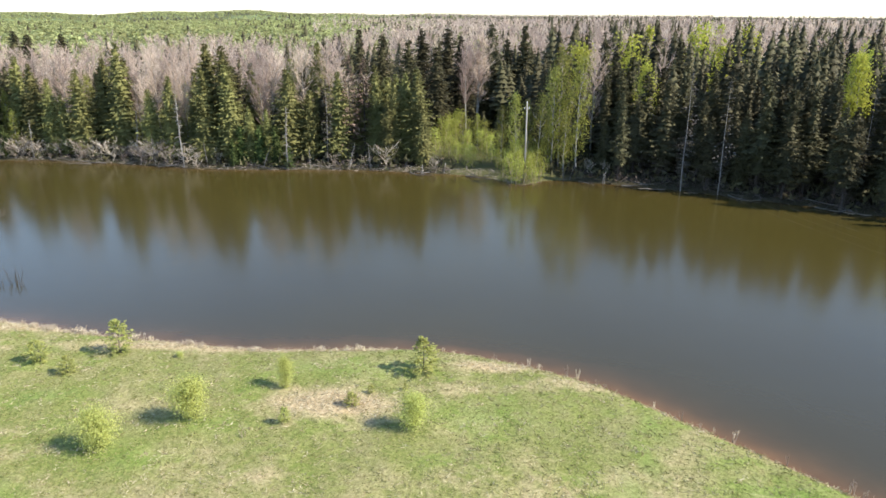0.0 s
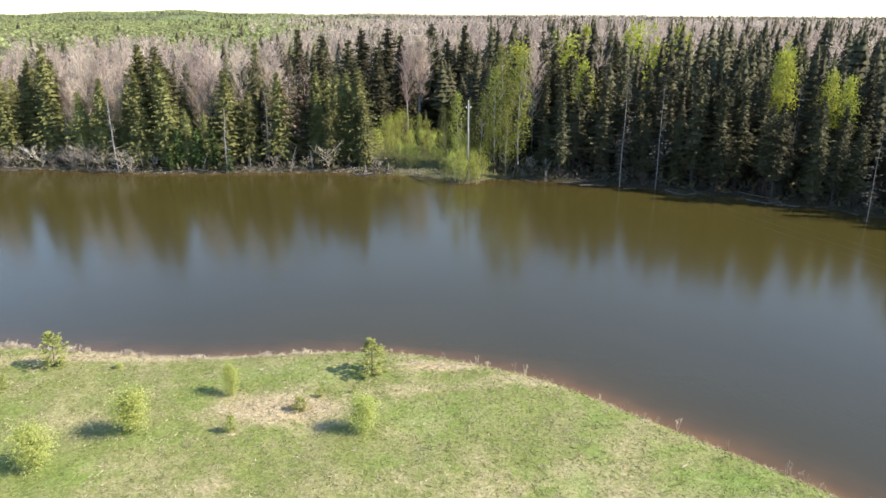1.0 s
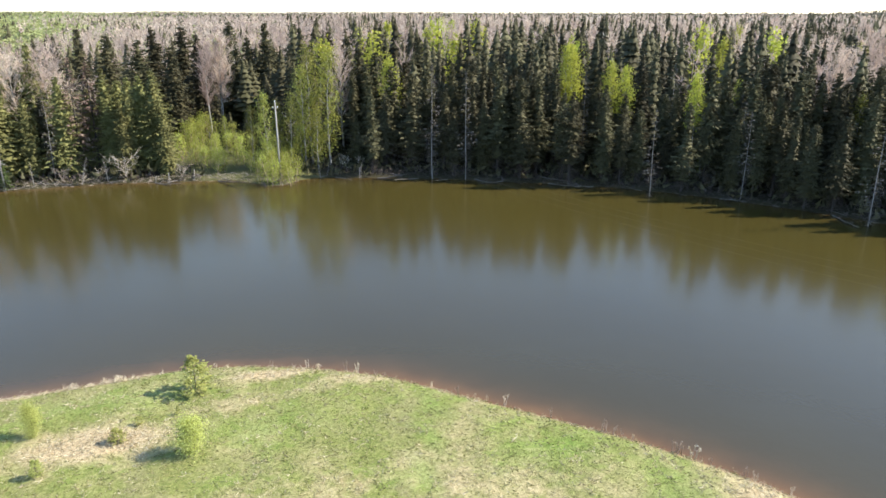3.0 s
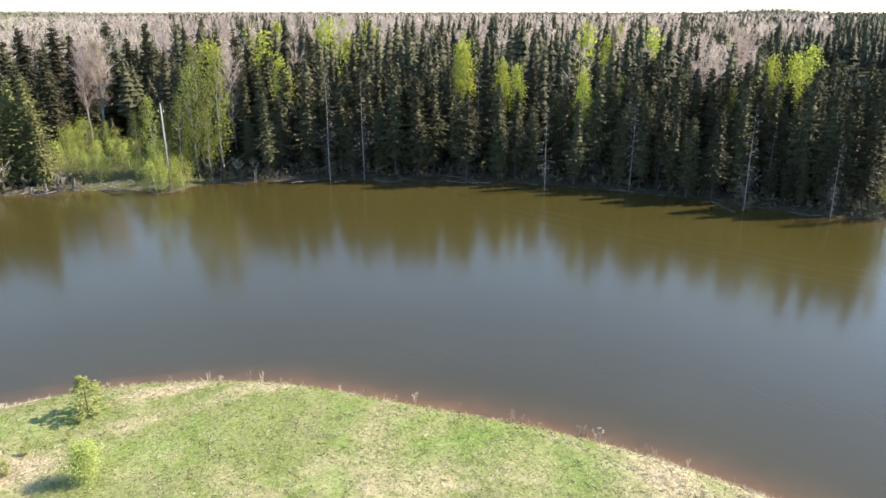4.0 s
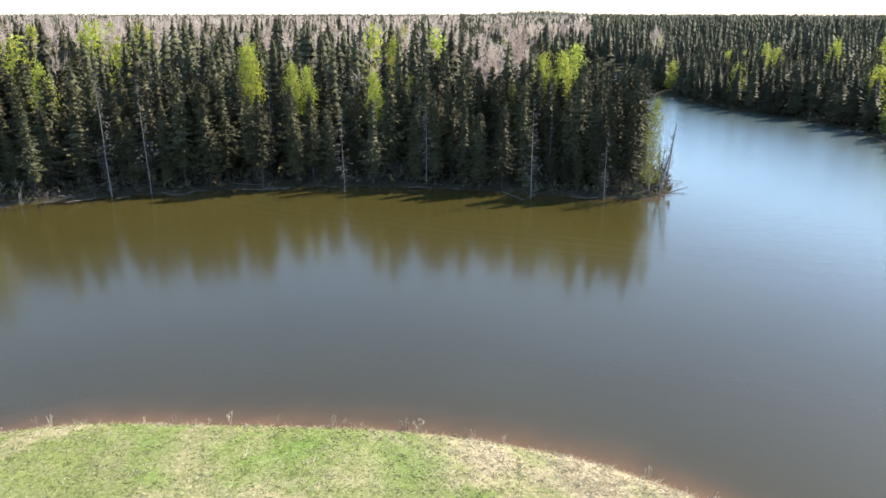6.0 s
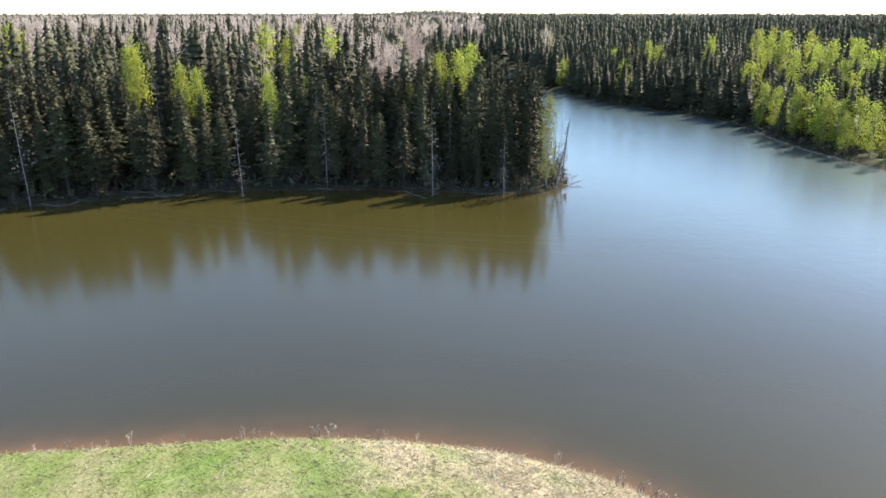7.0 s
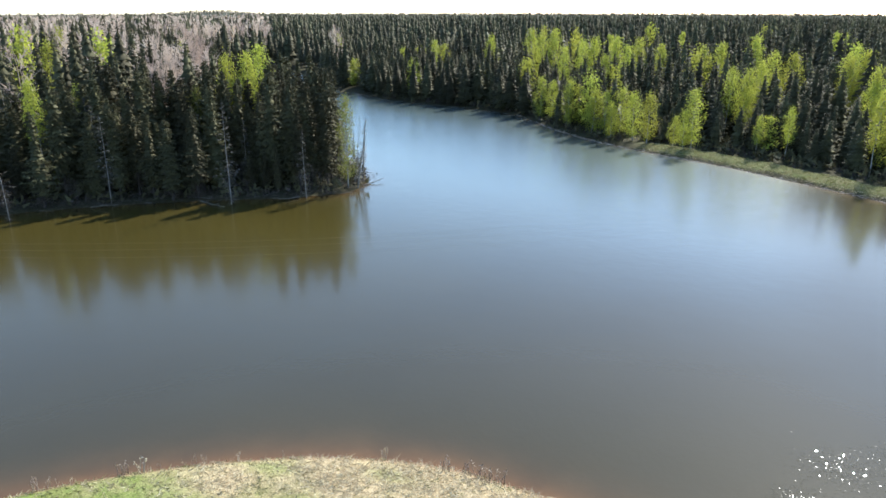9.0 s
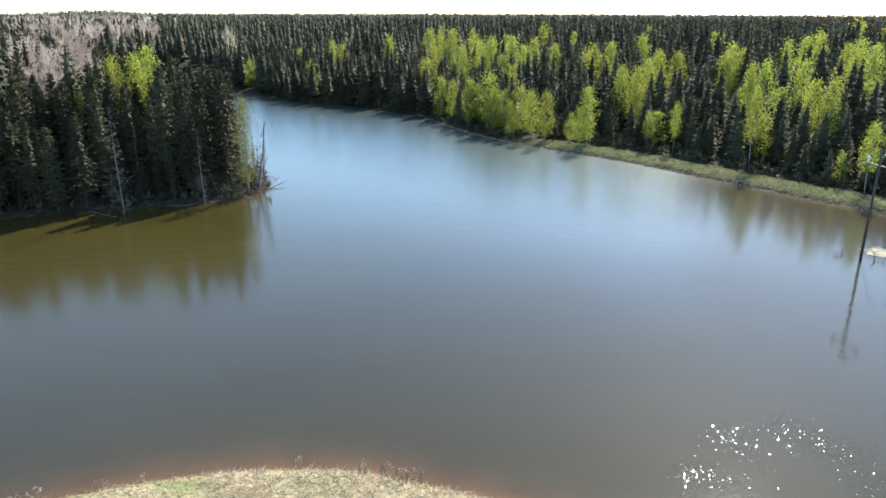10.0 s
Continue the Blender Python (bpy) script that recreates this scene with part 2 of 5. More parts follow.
def land_height(x, y, d):
    x, y = np.ravel(x), np.ravel(y)
    near = near_side(x, y)
    bank = np.where(near, 0.75 * (1 - np.exp(-np.maximum(d, 0) / 0.9)), 0.34 * (1 - np.exp(-np.maximum(d, 0) / 1.3)))
    up = np.where(near, 0.012 * np.clip(d, 0, 30), 0.022 * np.clip(d, 0, 60))
    dyke = step01(x, 80, 90) * (1 - step01(y, 6, 14)) * (~near)
    bank = bank + dyke * (0.30 * step01(d, 0.1, 0.9) - 0.35 * step01(d, 4.2, 6.5))
    rough = np.where(near, 0.07, 0.12) * waves(x, y, 5.5, 2) + 0.03 * waves(x, y, 1.7, 3)
    land = bank + up + rough * step01(d, 0.2, 2.5) + far_level(x, y)
    bed = -0.28 * np.minimum(-d, 8)
    return np.where(d >= 0, land, bed)


def at_ground(x, y):
    x, y = np.atleast_1d(np.asarray(x, float)), np.atleast_1d(np.asarray(y, float))
    return land_height(x, y, shore_distance(x, y))


def mesh_from(name, verts, faces, mat, attrs=None, smooth_shade=False):
    """A mesh from arrays of corners and of triangles or quads."""
    me = bpy.data.meshes.new(name)
    faces = np.asarray(faces, np.int32)
    k = faces.shape[1]
    me.vertices.add(len(verts))
    me.vertices.foreach_set("co", np.asarray(verts, np.float32).ravel())
    me.loops.add(faces.size)
    me.loops.foreach_set("vertex_index", faces.ravel())
    me.polygons.add(len(faces))
    me.polygons.foreach_set("loop_start", np.arange(0, faces.size, k, dtype=np.int32))
    me.polygons.foreach_set("loop_total", np.full(len(faces), k, np.int32))
    if smooth_shade:
        me.polygons.foreach_set("use_smooth", np.ones(len(faces), bool))
    for key, values in (attrs or {}).items():
        me.attributes.new(key, "FLOAT", "POINT").data.foreach_set("value", np.asarray(values, np.float32).ravel())
    me.materials.append(mat)
    me.update(calc_edges=True)
    return me


def polar_sheet(angles, radii):
    """Corners and quads of a sheet of rings round the camera's spot."""
    a, r = np.meshgrid(np.radians(angles), radii)
    x, y = (r * np.sin(a)).ravel(), (r * np.cos(a)).ravel()
    na, nr = len(angles), len(radii)
    i, j = np.meshgrid(np.arange(nr - 1), np.arange(na - 1), indexing="ij")
    q = (i * na + j).ravel()
    return x, y, np.stack([q, q + na, q + na + 1, q + 1], 1)


DRY_PATCHES = [(-6.2, 35.3, 3.2, 1.5, 0.9), (3.2, 40.0, 3.4, 0.8, 0.7), (8.0, 37.8, 2.2, 0.9, 0.5), (25.2, 14.5, 2.4, 4.2, 0.9), (26.6, 10.5, 2.0, 3.5, 1.0),
               (22.8, 20.5, 1.8, 3.0, 0.7), (26.2, 6.0, 2.0, 3.5, 0.9), (22.4, 13.0, 1.6, 2.2, 0.45), (-16, 43.0, 8.5, 0.8, 0.8), (5.5, 27.5, 4.5, 1.6, 0.22),
               (-24, 30.5, 3.0, 1.4, 0.18), (-9, 28.6, 3.0, 1.2, 0.12), (1.2, 36.8, 2.0, 0.7, 0.35), (-29, 46.0, 4.0, 0.8, 0.8), (12.0, 25.5, 4.0, 1.4, 0.25)]


LUSH = [(12.2, 36.0, 1.0, 1.6), (11.4, 33.2, 0.6, 1.8), (10.2, 30.2, 0.6, 1.8), (8.9, 27.2, 0.6, 1.8), (-16.6, 30.4, 2.6, 1.6), (-12.6, 33.0, 2.0, 1.2), (-12.0, 43.0, 1.6, 0.5), (24.6, 18.0, 0.7, 1.3),
        (26.0, 12.6, 0.6, 1.2), (-22.5, 36.0, 2.5, 0.8), (2.0, 34.0, 3.0, 1.4), (-5.5, 39.5, 5.0, 1.2), (20.0, 22.0, 2.4, 1.6), (16.0, 27.0, 3.0, 1.5)]


def lushness(x, y):
    out = np.zeros_like(x)
    for px, py, sx, sy in LUSH:
        out = np.maximum(out, np.exp(-(((x - px) / sx) ** 2 + ((y - py) / sy) ** 2)))
    return out


def dryness(x, y):
    out = np.zeros_like(x)
    for px, py, sx, sy, s in DRY_PATCHES:
        out = np.maximum(out, s * np.exp(-(((x - px) / sx) ** 2 + ((y - py) / sy) ** 2)))
    return out


def build_ground():
    angles = np.concatenate([np.arange(-38, 114, 0.55), np.arange(114, 322.1, 4.0)])
    radii = np.concatenate([[0.0], np.geomspace(6, 24, 12)[:-1], np.geomspace(24, 200, 300)[:-1], np.geomspace(200, 4700, 60)])
    x, y, q = polar_sheet(angles, radii)
    d = shore_distance(x, y)
    z = land_height(x, y, d)
    r, az = np.hypot(x, y), np.degrees(np.arctan2(x, y))
    near = near_side(x, y)
    grassy = np.where(near, 1.0, 0.0)
    dyke = 0.48 * step01(x, 80, 90) * (1 - step01(y, 6, 14)) * (~near) * (d > 0.7) * (d < 4.6)
    corridor = np.clip(1 - np.abs((x - 10.9) * 0.893 + (y - 92.7) * 0.449) / 7, 0, 1) * (y > 92)
    field = np.maximum(grassy, np.maximum(dyke, np.minimum(corridor * 1.6, 0.3)))
    mud = (1 - step01(d, 0.25, 0.9)) * np.where(near, 1.0, 0.05)
    meadow = step01(r, 700, 1000) * (1 - step01(az, -9, 4)) * step01(waves(x, y, 700, 9), -0.2, 0.3)
    dry = np.where(near, dryness(x, y), 0.0)
    me = mesh_from("ground", np.stack([x, y, z], 1), q[:, ::-1], GROUND, {"field": field, "mud": mud, "dry": dry, "meadow": meadow, "lush": np.where(near, lushness(x, y), 0)}, True)
    tagged(new("ground", me), "grassy lake bank and brown woodland floor", "ground", kind="structure")
    # the lake's surface lies inside the same rings, a little under the banks
    keep = (d < 1.2)
    ok = keep[q].all(1)
    used = np.unique(q[ok])
    back_to = np.full(len(x), -1)
    back_to[used] = np.arange(len(used))
    shallow = np.exp(np.minimum(d[used], 0) / 1.1) * np.where(near_side(x[used], y[used]), 1.0, 0.5)
    reach = np.full(len(used), 1e9)
    for sx, sy in smooth(FAR_SHORE, False, 2):
        reach = np.minimum(reach, np.hypot(x[used] - sx, y[used] - sy))
    me = mesh_from("water", np.stack([x[used], y[used], np.zeros(len(used))], 1), back_to[q[ok]][:, ::-1], WATER, {"shallow": shallow, "far_murk": 1 - step01(reach, 14, 52), "wind": step01(x[used] * 0.8 - y[used] * 0.35, 34, 92) * step01(y[used] + 0.13 * x[used], -5, 6), "open": 1 - step01(np.hypot(x[used] - 38, y[used] + 8), 16, 46)}, True)
    tagged(new("water", me), "calm murky brown lake water reflecting the forest", "water", kind="structure")


build_ground()

# ---- tree shapes, as arrays of triangles ----


class Shape:
    """Collects triangles."""

    def __init__(self):
        self.v, self.f, self.n = [], [], 0

    def add(self, v, f):
        v = np.asarray(v, float)
        self.v.append(v)
        self.f.append(np.asarray(f, int) + self.n)
        self.n += len(v)

    def arrays(self):
        return np.concatenate(self.v), np.concatenate(self.f)


def tube(shape, path, radii, sides=6):
    """A tapered limb along a path."""
    path = np.asarray(path, float)
    n = len(path)
    ring = []
    for i in range(n):
        t = path[min(i + 1, n - 1)] - path[max(i - 1, 0)]
        t /= np.linalg.norm(t) + 1e-9
        u = np.cross(t, (0.31, 0.95, 0.05) if abs(t[2]) > 0.8 else (0, 0, 1.0))
        u /= np.linalg.norm(u)
        w = np.cross(t, u)
        a = np.arange(sides) * 2 * math.pi / sides
        ring.append(path[i] + radii[i] * (np.cos(a)[:, None] * u + np.sin(a)[:, None] * w))
    f = []
    for i in range(n - 1):
        for k in range(sides):
            p, q = i * sides + k, i * sides + (k + 1) % sides
            f += [(p, q, q + sides), (p, q + sides, p + sides)]
    shape.add(np.concatenate(ring), f)


def kites(shape, base, way, length, width, rng, sag=0.15, facing=None, loose=0.45):
    """Many small four-cornered sprays: base points, directions, lengths and widths."""
    n = len(base)
    way = way / (np.linalg.norm(way, axis=1, keepdims=True) + 1e-9)
    rand = rng.normal(size=(n, 3))
    if facing is not None:
        rand = facing / (np.linalg.norm(facing, axis=1, keepdims=True) + 1e-9) + rand * loose
    side = np.cross(way, rand)
    side /= np.linalg.norm(side, axis=1, keepdims=True) + 1e-9
    length, width = np.asarray(length)[:, None], np.asarray(width)[:, None]
    mid = base + way * length * 0.45
    tip = base + way * length
    tip[:, 2] -= sag * length[:, 0]
    v = np.stack([base, mid - side * width / 2, tip, mid + side * width / 2], 1).reshape(-1, 3)
    k = np.arange(n)[:, None] * 4
    f = np.concatenate([k + [0, 1, 2], k + [0, 2, 3]])
    shape.add(v, f)


def blades(shape, a, b, width, rng):
    """Thin three-cornered twigs from a to b."""
    n = len(a)
    side = np.cross(b - a, rng.normal(size=(n, 3)))
    side /= np.linalg.norm(side, axis=1, keepdims=True) + 1e-9
    w = np.asarray(width)[:, None] / 2
    v = np.stack([a - side * w, a + side * w, b], 1).reshape(-1, 3)
    shape.add(v, np.arange(3 * n).reshape(-1, 3))


def skirts(shape, spine, rng, height, spread, start, levels, points, uneven=0.2, top=1.0, taper=0.9):
    """The closed inner body of a conifer: ragged drooping whorls stacked to a point."""
    us = np.linspace(0, 1, levels + 1)
    for i in range(levels):
        u, v = us[i], us[i + 1]
        low = height * (start + (top - start) * u)
        tip = height * (start + (top - start) * min(1.0, v + 0.45 / levels))
        n = 2 * points
        a = np.arange(n) * 2 * math.pi / n + rng.uniform(0, 6.28) + rng.normal(0, 0.12, n)
        r = spread * ((1 - u) ** taper * min(1, 0.6 + 2.5 * u) + 0.02) * np.where(np.arange(n) % 2, 1.0, 0.62) * rng.uniform(1 - uneven, 1 + uneven, n)
        c = spine(np.array([low, tip]))
        rim = np.stack([c[0, 0] + r * np.cos(a), c[0, 1] + r * np.sin(a), low - 0.22 * r + rng.normal(0, 0.06, n) * (tip - low)], 1)
        k = np.arange(n)
        shape.add(np.concatenate([c[1:], rim]), np.stack([np.zeros(n, int), 1 + k, 1 + (k + 1) % n], 1))


def spruce_shape(seed, height=18.0, spread=2.6, start=0.12, levels=26, per=8, sprays=5, droop=0.30, size=1.0, rise=0.0, uneven=0.25, stubs=0, girth=0.011, core=0, core_points=6, core_reach=0.74, taper=0.72):
    """Trunk, crown and dead stubs of a conifer."""
    rng = np.random.RandomState(seed)
    trunk, crown, dead = Shape(), Shape(), Shape()
    zs = np.linspace(0, height * 0.985, 7)
    bend = np.stack([np.cumsum(rng.normal(0, 0.05, 7)), np.cumsum(rng.normal(0, 0.05, 7)), zs], 1)
    bend[0, :2] = 0
    tube(trunk, bend, np.linspace(girth * height, 0.01, 7), 6)
    spine = lambda z: np.stack([np.interp(z, zs, bend[:, 0]), np.interp(z, zs, bend[:, 1]), z], 1)
    u = np.repeat(np.linspace(0, 1, levels) ** 0.92, per)
    u = np.clip(u + rng.normal(0, 0.35 / levels, len(u)), 0, 0.985)
    z = height * (start + (0.985 - start) * u)
    lobes = 1 + uneven * np.sin(rng.uniform(0, 6.28, 4)[:, None] + np.outer([2.1, 3.7, 7.3, 11.9], u)).mean(0) * 1.6
    reach = 1.12 * spread * (1 - u) ** taper * np.minimum(1, 0.45 + u * 3.2) * lobes * rng.uniform(0.62, 1.15, len(u)) + 0.05
    az = rng.uniform(0, 6.28, len(u))
    out = np.stack([np.cos(az), np.sin(az), np.zeros_like(az)], 1)
    root = spine(z)
    slope = -droop * (1 - u) + rise * (0.4 + u) + 0.25 * u
    n = len(u)
    across = np.stack([-np.sin(az), np.cos(az), np.zeros_like(az)], 1)
    curl = rng.uniform(-0.12, 0.18, n)

    def bough(q):
        p = root + out * (reach * q)[:, None]
        p[:, 2] += reach * q * (slope + curl * q)
        return p

    for k in range(sprays):
        for hand in (-1, 1):
            q = np.clip(0.34 + 0.66 * (k + 0.5) / sprays + rng.normal(0, 0.06, n), 0.15, 1.0)
            p = bough(q)
            ln = (0.26 + 0.30 * reach * (1.2 - q)) * rng.uniform(0.65, 1.3, n) * size
            hang = rng.uniform(0.15, 1.1, n) * (1 - rise) - rise * rng.uniform(0.2, 0.9, n)
            w = out * rng.uniform(0.3, 0.95, (n, 1)) + across * (hand * rng.uniform(0.35, 1.0, (n, 1)))
            w[:, 2] -= hang
            w /= np.linalg.norm(w, axis=1, keepdims=True)
            half = out * (ln * rng.uniform(0.20, 0.36, n))[:, None] + rng.normal(0, 0.05, (n, 3)) * size
            half[:, 2] += slope * 0.2 * ln
            crown.add(np.stack([p - half, p + half, p + w * ln[:, None]], 1).reshape(-1, 3), np.arange(3 * n).reshape(-1, 3))
    p = bough(np.full(n, 0.93))
    ln = (0.20 + 0.16 * reach) * rng.uniform(0.7, 1.4, n) * size
    tip = p + out * ln[:, None]
    tip[:, 2] += ln * rng.uniform(-0.5, 0.35, n)
    half = across * (ln * 0.30)[:, None]
    half[:, 2] += rng.normal(0, 0.12, n) * ln
    crown.add(np.stack([p - half, p + half, tip], 1).reshape(-1, 3), np.arange(3 * n).reshape(-1, 3))
    blades(crown, spine(np.full(3, height * 0.93)) + rng.normal(0, 0.06, (3, 3)), spine(np.full(3, height)) + [0, 0, 0.02 * height], np.full(3, 0.12 * size), rng)
    if core:
        skirts(crown, spine, rng, height, 1.12 * spread * core_reach, start, core, core_points, uneven, 0.95, taper)
    if stubs:
        zz = rng.uniform(0.06, start + 0.22, stubs) * height
        a = rng.uniform(0, 6.28, stubs)
        p = spine(zz)
        ln = rng.uniform(0.5, 1.0, stubs) * spread * 0.75
        q = p + np.stack([np.cos(a) * ln, np.sin(a) * ln, rng.uniform(-0.35, 0.1, stubs) * ln], 1)
        blades(dead, p, q, np.full(stubs, 0.045), rng)
        mid = p + (q - p) * rng.uniform(0.3, 0.9, (stubs, 1))
        blades(dead, mid, mid + rng.normal(0, 0.35, (stubs, 3)) - [0, 0, 0.15], np.full(stubs, 0.035), rng)
    return trunk, crown, dead


def limbs_of(rng, trunk_path, radius, count, low, reach, lift, shape, sides=4):
    """Rising limbs off a trunk; returns their points for twigs and leaves to sit on."""
    h = trunk_path[-1][2]
    tips = []
    for k in range(count):
        u = low + (0.96 - low) * (k + rng.uniform(0, 1)) / count
        z = h * u
        p = np.array([np.interp(z, trunk_path[:, 2], trunk_path[:, i]) for i in range(3)])
        a = k * 2.4 + rng.uniform(-0.5, 0.5)
        ln = reach * (math.sin(math.pi * min(1, max(0.0, (u - low) / (1 - low)) * 0.85 + 0.15)) * 0.9 + 0.18) * rng.uniform(0.75, 1.15)
        w = np.array([math.cos(a), math.sin(a), lift * rng.uniform(0.7, 1.3)])
        w /= np.linalg.norm(w)
        pts = [p]
        for s in (0.4, 0.75, 1.0):
            pts.append(p + w * ln * s + np.array([0, 0, 0.18 * ln * s * s]) + rng.normal(0, 0.05 * ln, 3))
        r0 = radius * (1 - u) * 0.55 + 0.012
        tube(shape, pts, [r0, r0 * 0.7, r0 * 0.45, r0 * 0.15], sides)
        tips.append((np.array(pts), ln))
    return tips


def broadleaf_shape(seed, height=14.0, reach=2.2, low=0.3, limbs=16, leaves=700, leaf=0.42, twigs=0, lift=1.1, hang=0.3, lean=0.02, sides=4, twig_width=0.055, dense=False):
    """Trunk with limbs, a crown of leaf sprays, and bare twigs."""
    rng = np.random.RandomState(seed)
    trunk, crown, dead = Shape(), Shape(), Shape()
    zs = np.linspace(0, height * 0.97, 7)
    path = np.stack([np.cumsum(rng.normal(lean, 0.11, 7)), np.cumsum(rng.normal(0, 0.11, 7)), zs], 1)
    path[0, :2] = 0
    tube(trunk, path, np.linspace(0.0095 * height, 0.012, 7), 6)
    arms = limbs_of(rng, path, 0.0095 * height, limbs, low, reach, lift, trunk if leaves else dead, sides)
    if leaves and dense:
        clumps = max(10, leaves // 55)
        u = (np.arange(clumps) + rng.uniform(0, 1, clumps)) / clumps
        a = np.arange(clumps) * 2.4 + rng.uniform(-0.7, 0.7, clumps)
        rad = reach * np.sin(np.pi * (0.07 + 0.91 * u) ** 0.80) ** 0.8 * rng.uniform(0.35, 1.05, clumps)
        z = height * (low + (0.99 - low) * u)
        heart = np.stack([np.interp(z, path[:, 2], path[:, 0]) + rad * np.cos(a), np.interp(z, path[:, 2], path[:, 1]) + rad * np.sin(a), z - 0.10 * rad], 1)
        which = rng.randint(0, clumps, leaves)
        wide = reach * rng.uniform(0.16, 0.30, clumps)[which]
        base = heart[which] + rng.normal(0, 1, (leaves, 3)) * wide[:, None] * [1, 1, 1.25]
        out = base - np.stack([np.interp(base[:, 2], path[:, 2], path[:, i]) for i in range(3)], 1)
        out[:, 2] += 0.4 * reach
        w = rng.normal(0, 0.55, (leaves, 3)) + [0, 0, -hang]
        w = w / (np.linalg.norm(w, axis=1, keepdims=True) + 1e-9)
        side = np.cross(w, out + rng.normal(0, 0.6, (leaves, 3)))
        side *= (leaf * rng.uniform(0.3, 0.5, leaves) / (np.linalg.norm(side, axis=1) + 1e-9))[:, None]
        tip = base + w * (leaf * rng.uniform(0.7, 1.4, leaves))[:, None]
        crown.add(np.stack([base - side, base + side, tip], 1).reshape(-1, 3), np.arange(3 * leaves).reshape(-1, 3))
    elif leaves:
        per = leaves // len(arms)
        for pts, ln in arms:
            t = rng.uniform(0.15, 1.0, per) ** 0.7
            base = np.stack([np.interp(t, (0, 0.4, 0.75, 1), pts[:, i]) for i in range(3)], 1)
            base += rng.normal(0, 0.20 * ln + 0.12, (per, 3)) * [1, 1, 0.85]
            w = rng.normal(0, 0.8, (per, 3)) + [0, 0, -hang]
            out = base - np.stack([np.interp(base[:, 2], path[:, 2], path[:, i]) for i in range(3)], 1)
            out[:, 2] += 0.35 * ln + 0.5 * ln * (base[:, 2] / height - 0.55)
            kites(crown, base, w, leaf * rng.uniform(0.6, 1.3, per), leaf * rng.uniform(0.4, 0.75, per), rng, 0.2, out, 0.5)
        top = rng.normal(0, 0.22, (per, 3)) * [1, 1, 3] + path[-1] - [0, 0, 0.35]
        kites(crown, top, rng.normal(0, 1, (per, 3)), leaf * rng.uniform(0.5, 1.0, per), leaf * rng.uniform(0.4, 0.7, per), rng, 0.2)
    if twigs:
        per = twigs // (len(arms) * 2)
        for pts, ln in arms:
            t = rng.uniform(0.15, 1.0, per)
            a = np.stack([np.interp(t, (0, 0.4, 0.75, 1), pts[:, i]) for i in range(3)], 1)
            d = (pts[-1] - pts[0]) / ln
            b = a + (d * 0.6 + rng.normal(0, 0.55, (per, 3)) + [0, 0, 0.35]) * ln * rng.uniform(0.2, 0.55, (per, 1))
            blades(dead, a, b, np.full(per, twig_width), rng)
            m = a + (b - a) * rng.uniform(0.3, 0.9, (per, 1))
            e = m + (rng.normal(0, 0.5, (per, 3)) + [0, 0, 0.4]) * ln * 0.22
            blades(dead, m, e, np.full(per, twig_width * 0.8), rng)
    return trunk, crown, dead


def make_tree(name, shapes, mats, label, category, group, parts=("trunk", "crown", "dead_wood")):
    """A tree as an Empty with its trunk, crown and dead twigs, kept far below as a pattern to copy."""
    root = tagged(new(name), label, category, group)
    for shape, mat, pname in zip(shapes, mats, parts):
        if shape.n:
            v, f = shape.arrays()
            bushy = pname == "trunk" and name in ("dead_brush", "willow_shrub", "leafy_bush")
            ob = new("brushwood" if bushy else pname, mesh_from(pname, v, f, mat, None, pname == "trunk"))
            ob.parent = root
            if bushy:
                tagged(ob, "tangled thin branches", kind="stuff")
            if pname == "dead_wood":
                tagged(ob, "thin dead grey branches", kind="stuff")
    return root


class Grove:
    """Trees of one look: the first built is used as the first tree, the rest are copies."""

    def __init__(self, makers):
        self.makers, self.made, self.count = makers, {}, 0

    def plant(self, x, y, height, z=None, girth=1.0, turn=None, variant=None, lean=(0, 0), label=""):
        k = self.count % len(self.makers) if variant is None else variant % len(self.makers)
        self.count += 1
        natural, build = self.makers[k]
        z = float(at_ground(x, y)[0]) - 0.06 if z is None else z
        s = height / natural
        turn = random.uniform(0, 360) if turn is None else turn
        m = pose(x, y, z, lean[0], lean[1], turn)
        if k not in self.made:
            ob = build()
            self.made[k] = ob
            ob.matrix_basis = m
        else:
            ob = copy_thing(self.made[k], m)
        ob.scale = (s * girth, s * girth, s)
        if label:
            ob["label"] = label
        return ob


def conifer_maker(seed, mats, name, label, category, group, **kw):
    return (kw["height"], lambda: make_tree(name, spruce_shape(seed, **kw), mats, label, category, group))


def leafy_maker(seed, mats, name, label, category, group, **kw):
    return (kw["height"], lambda: make_tree(name, broadleaf_shape(seed, **kw), mats, label, category, group))


# the dead twigs' dark colour includes the shade low in the forest
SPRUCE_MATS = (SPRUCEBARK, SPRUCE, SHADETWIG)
spruces = Grove([conifer_maker(10 + i, SPRUCE_MATS, "spruce_tree", "dark green spruce with drooping boughs in the lakeside forest", "tree", "lakeside spruces",
                               height=17.0, spread=2.1 + 0.25 * (i % 3), start=0.08 + 0.05 * (i % 2), levels=32, per=9, sprays=4, size=0.86, uneven=0.28, core=24, core_points=9, core_reach=0.66, stubs=20) for i in range(5)])
# left bank spruces whose paler needle colour stands for the sun on them
sunlit_spruces = Grove([conifer_maker(25 + i, (SPRUCEBARK, SUNLITNEEDLE, GREYTWIG), "fir_tree", "olive green spruce with sunlight painted into its lighter needles, at the lake shore", "tree", "lakeside firs",
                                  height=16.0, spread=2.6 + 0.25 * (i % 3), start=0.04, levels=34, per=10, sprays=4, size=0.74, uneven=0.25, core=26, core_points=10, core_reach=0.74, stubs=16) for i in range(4)])
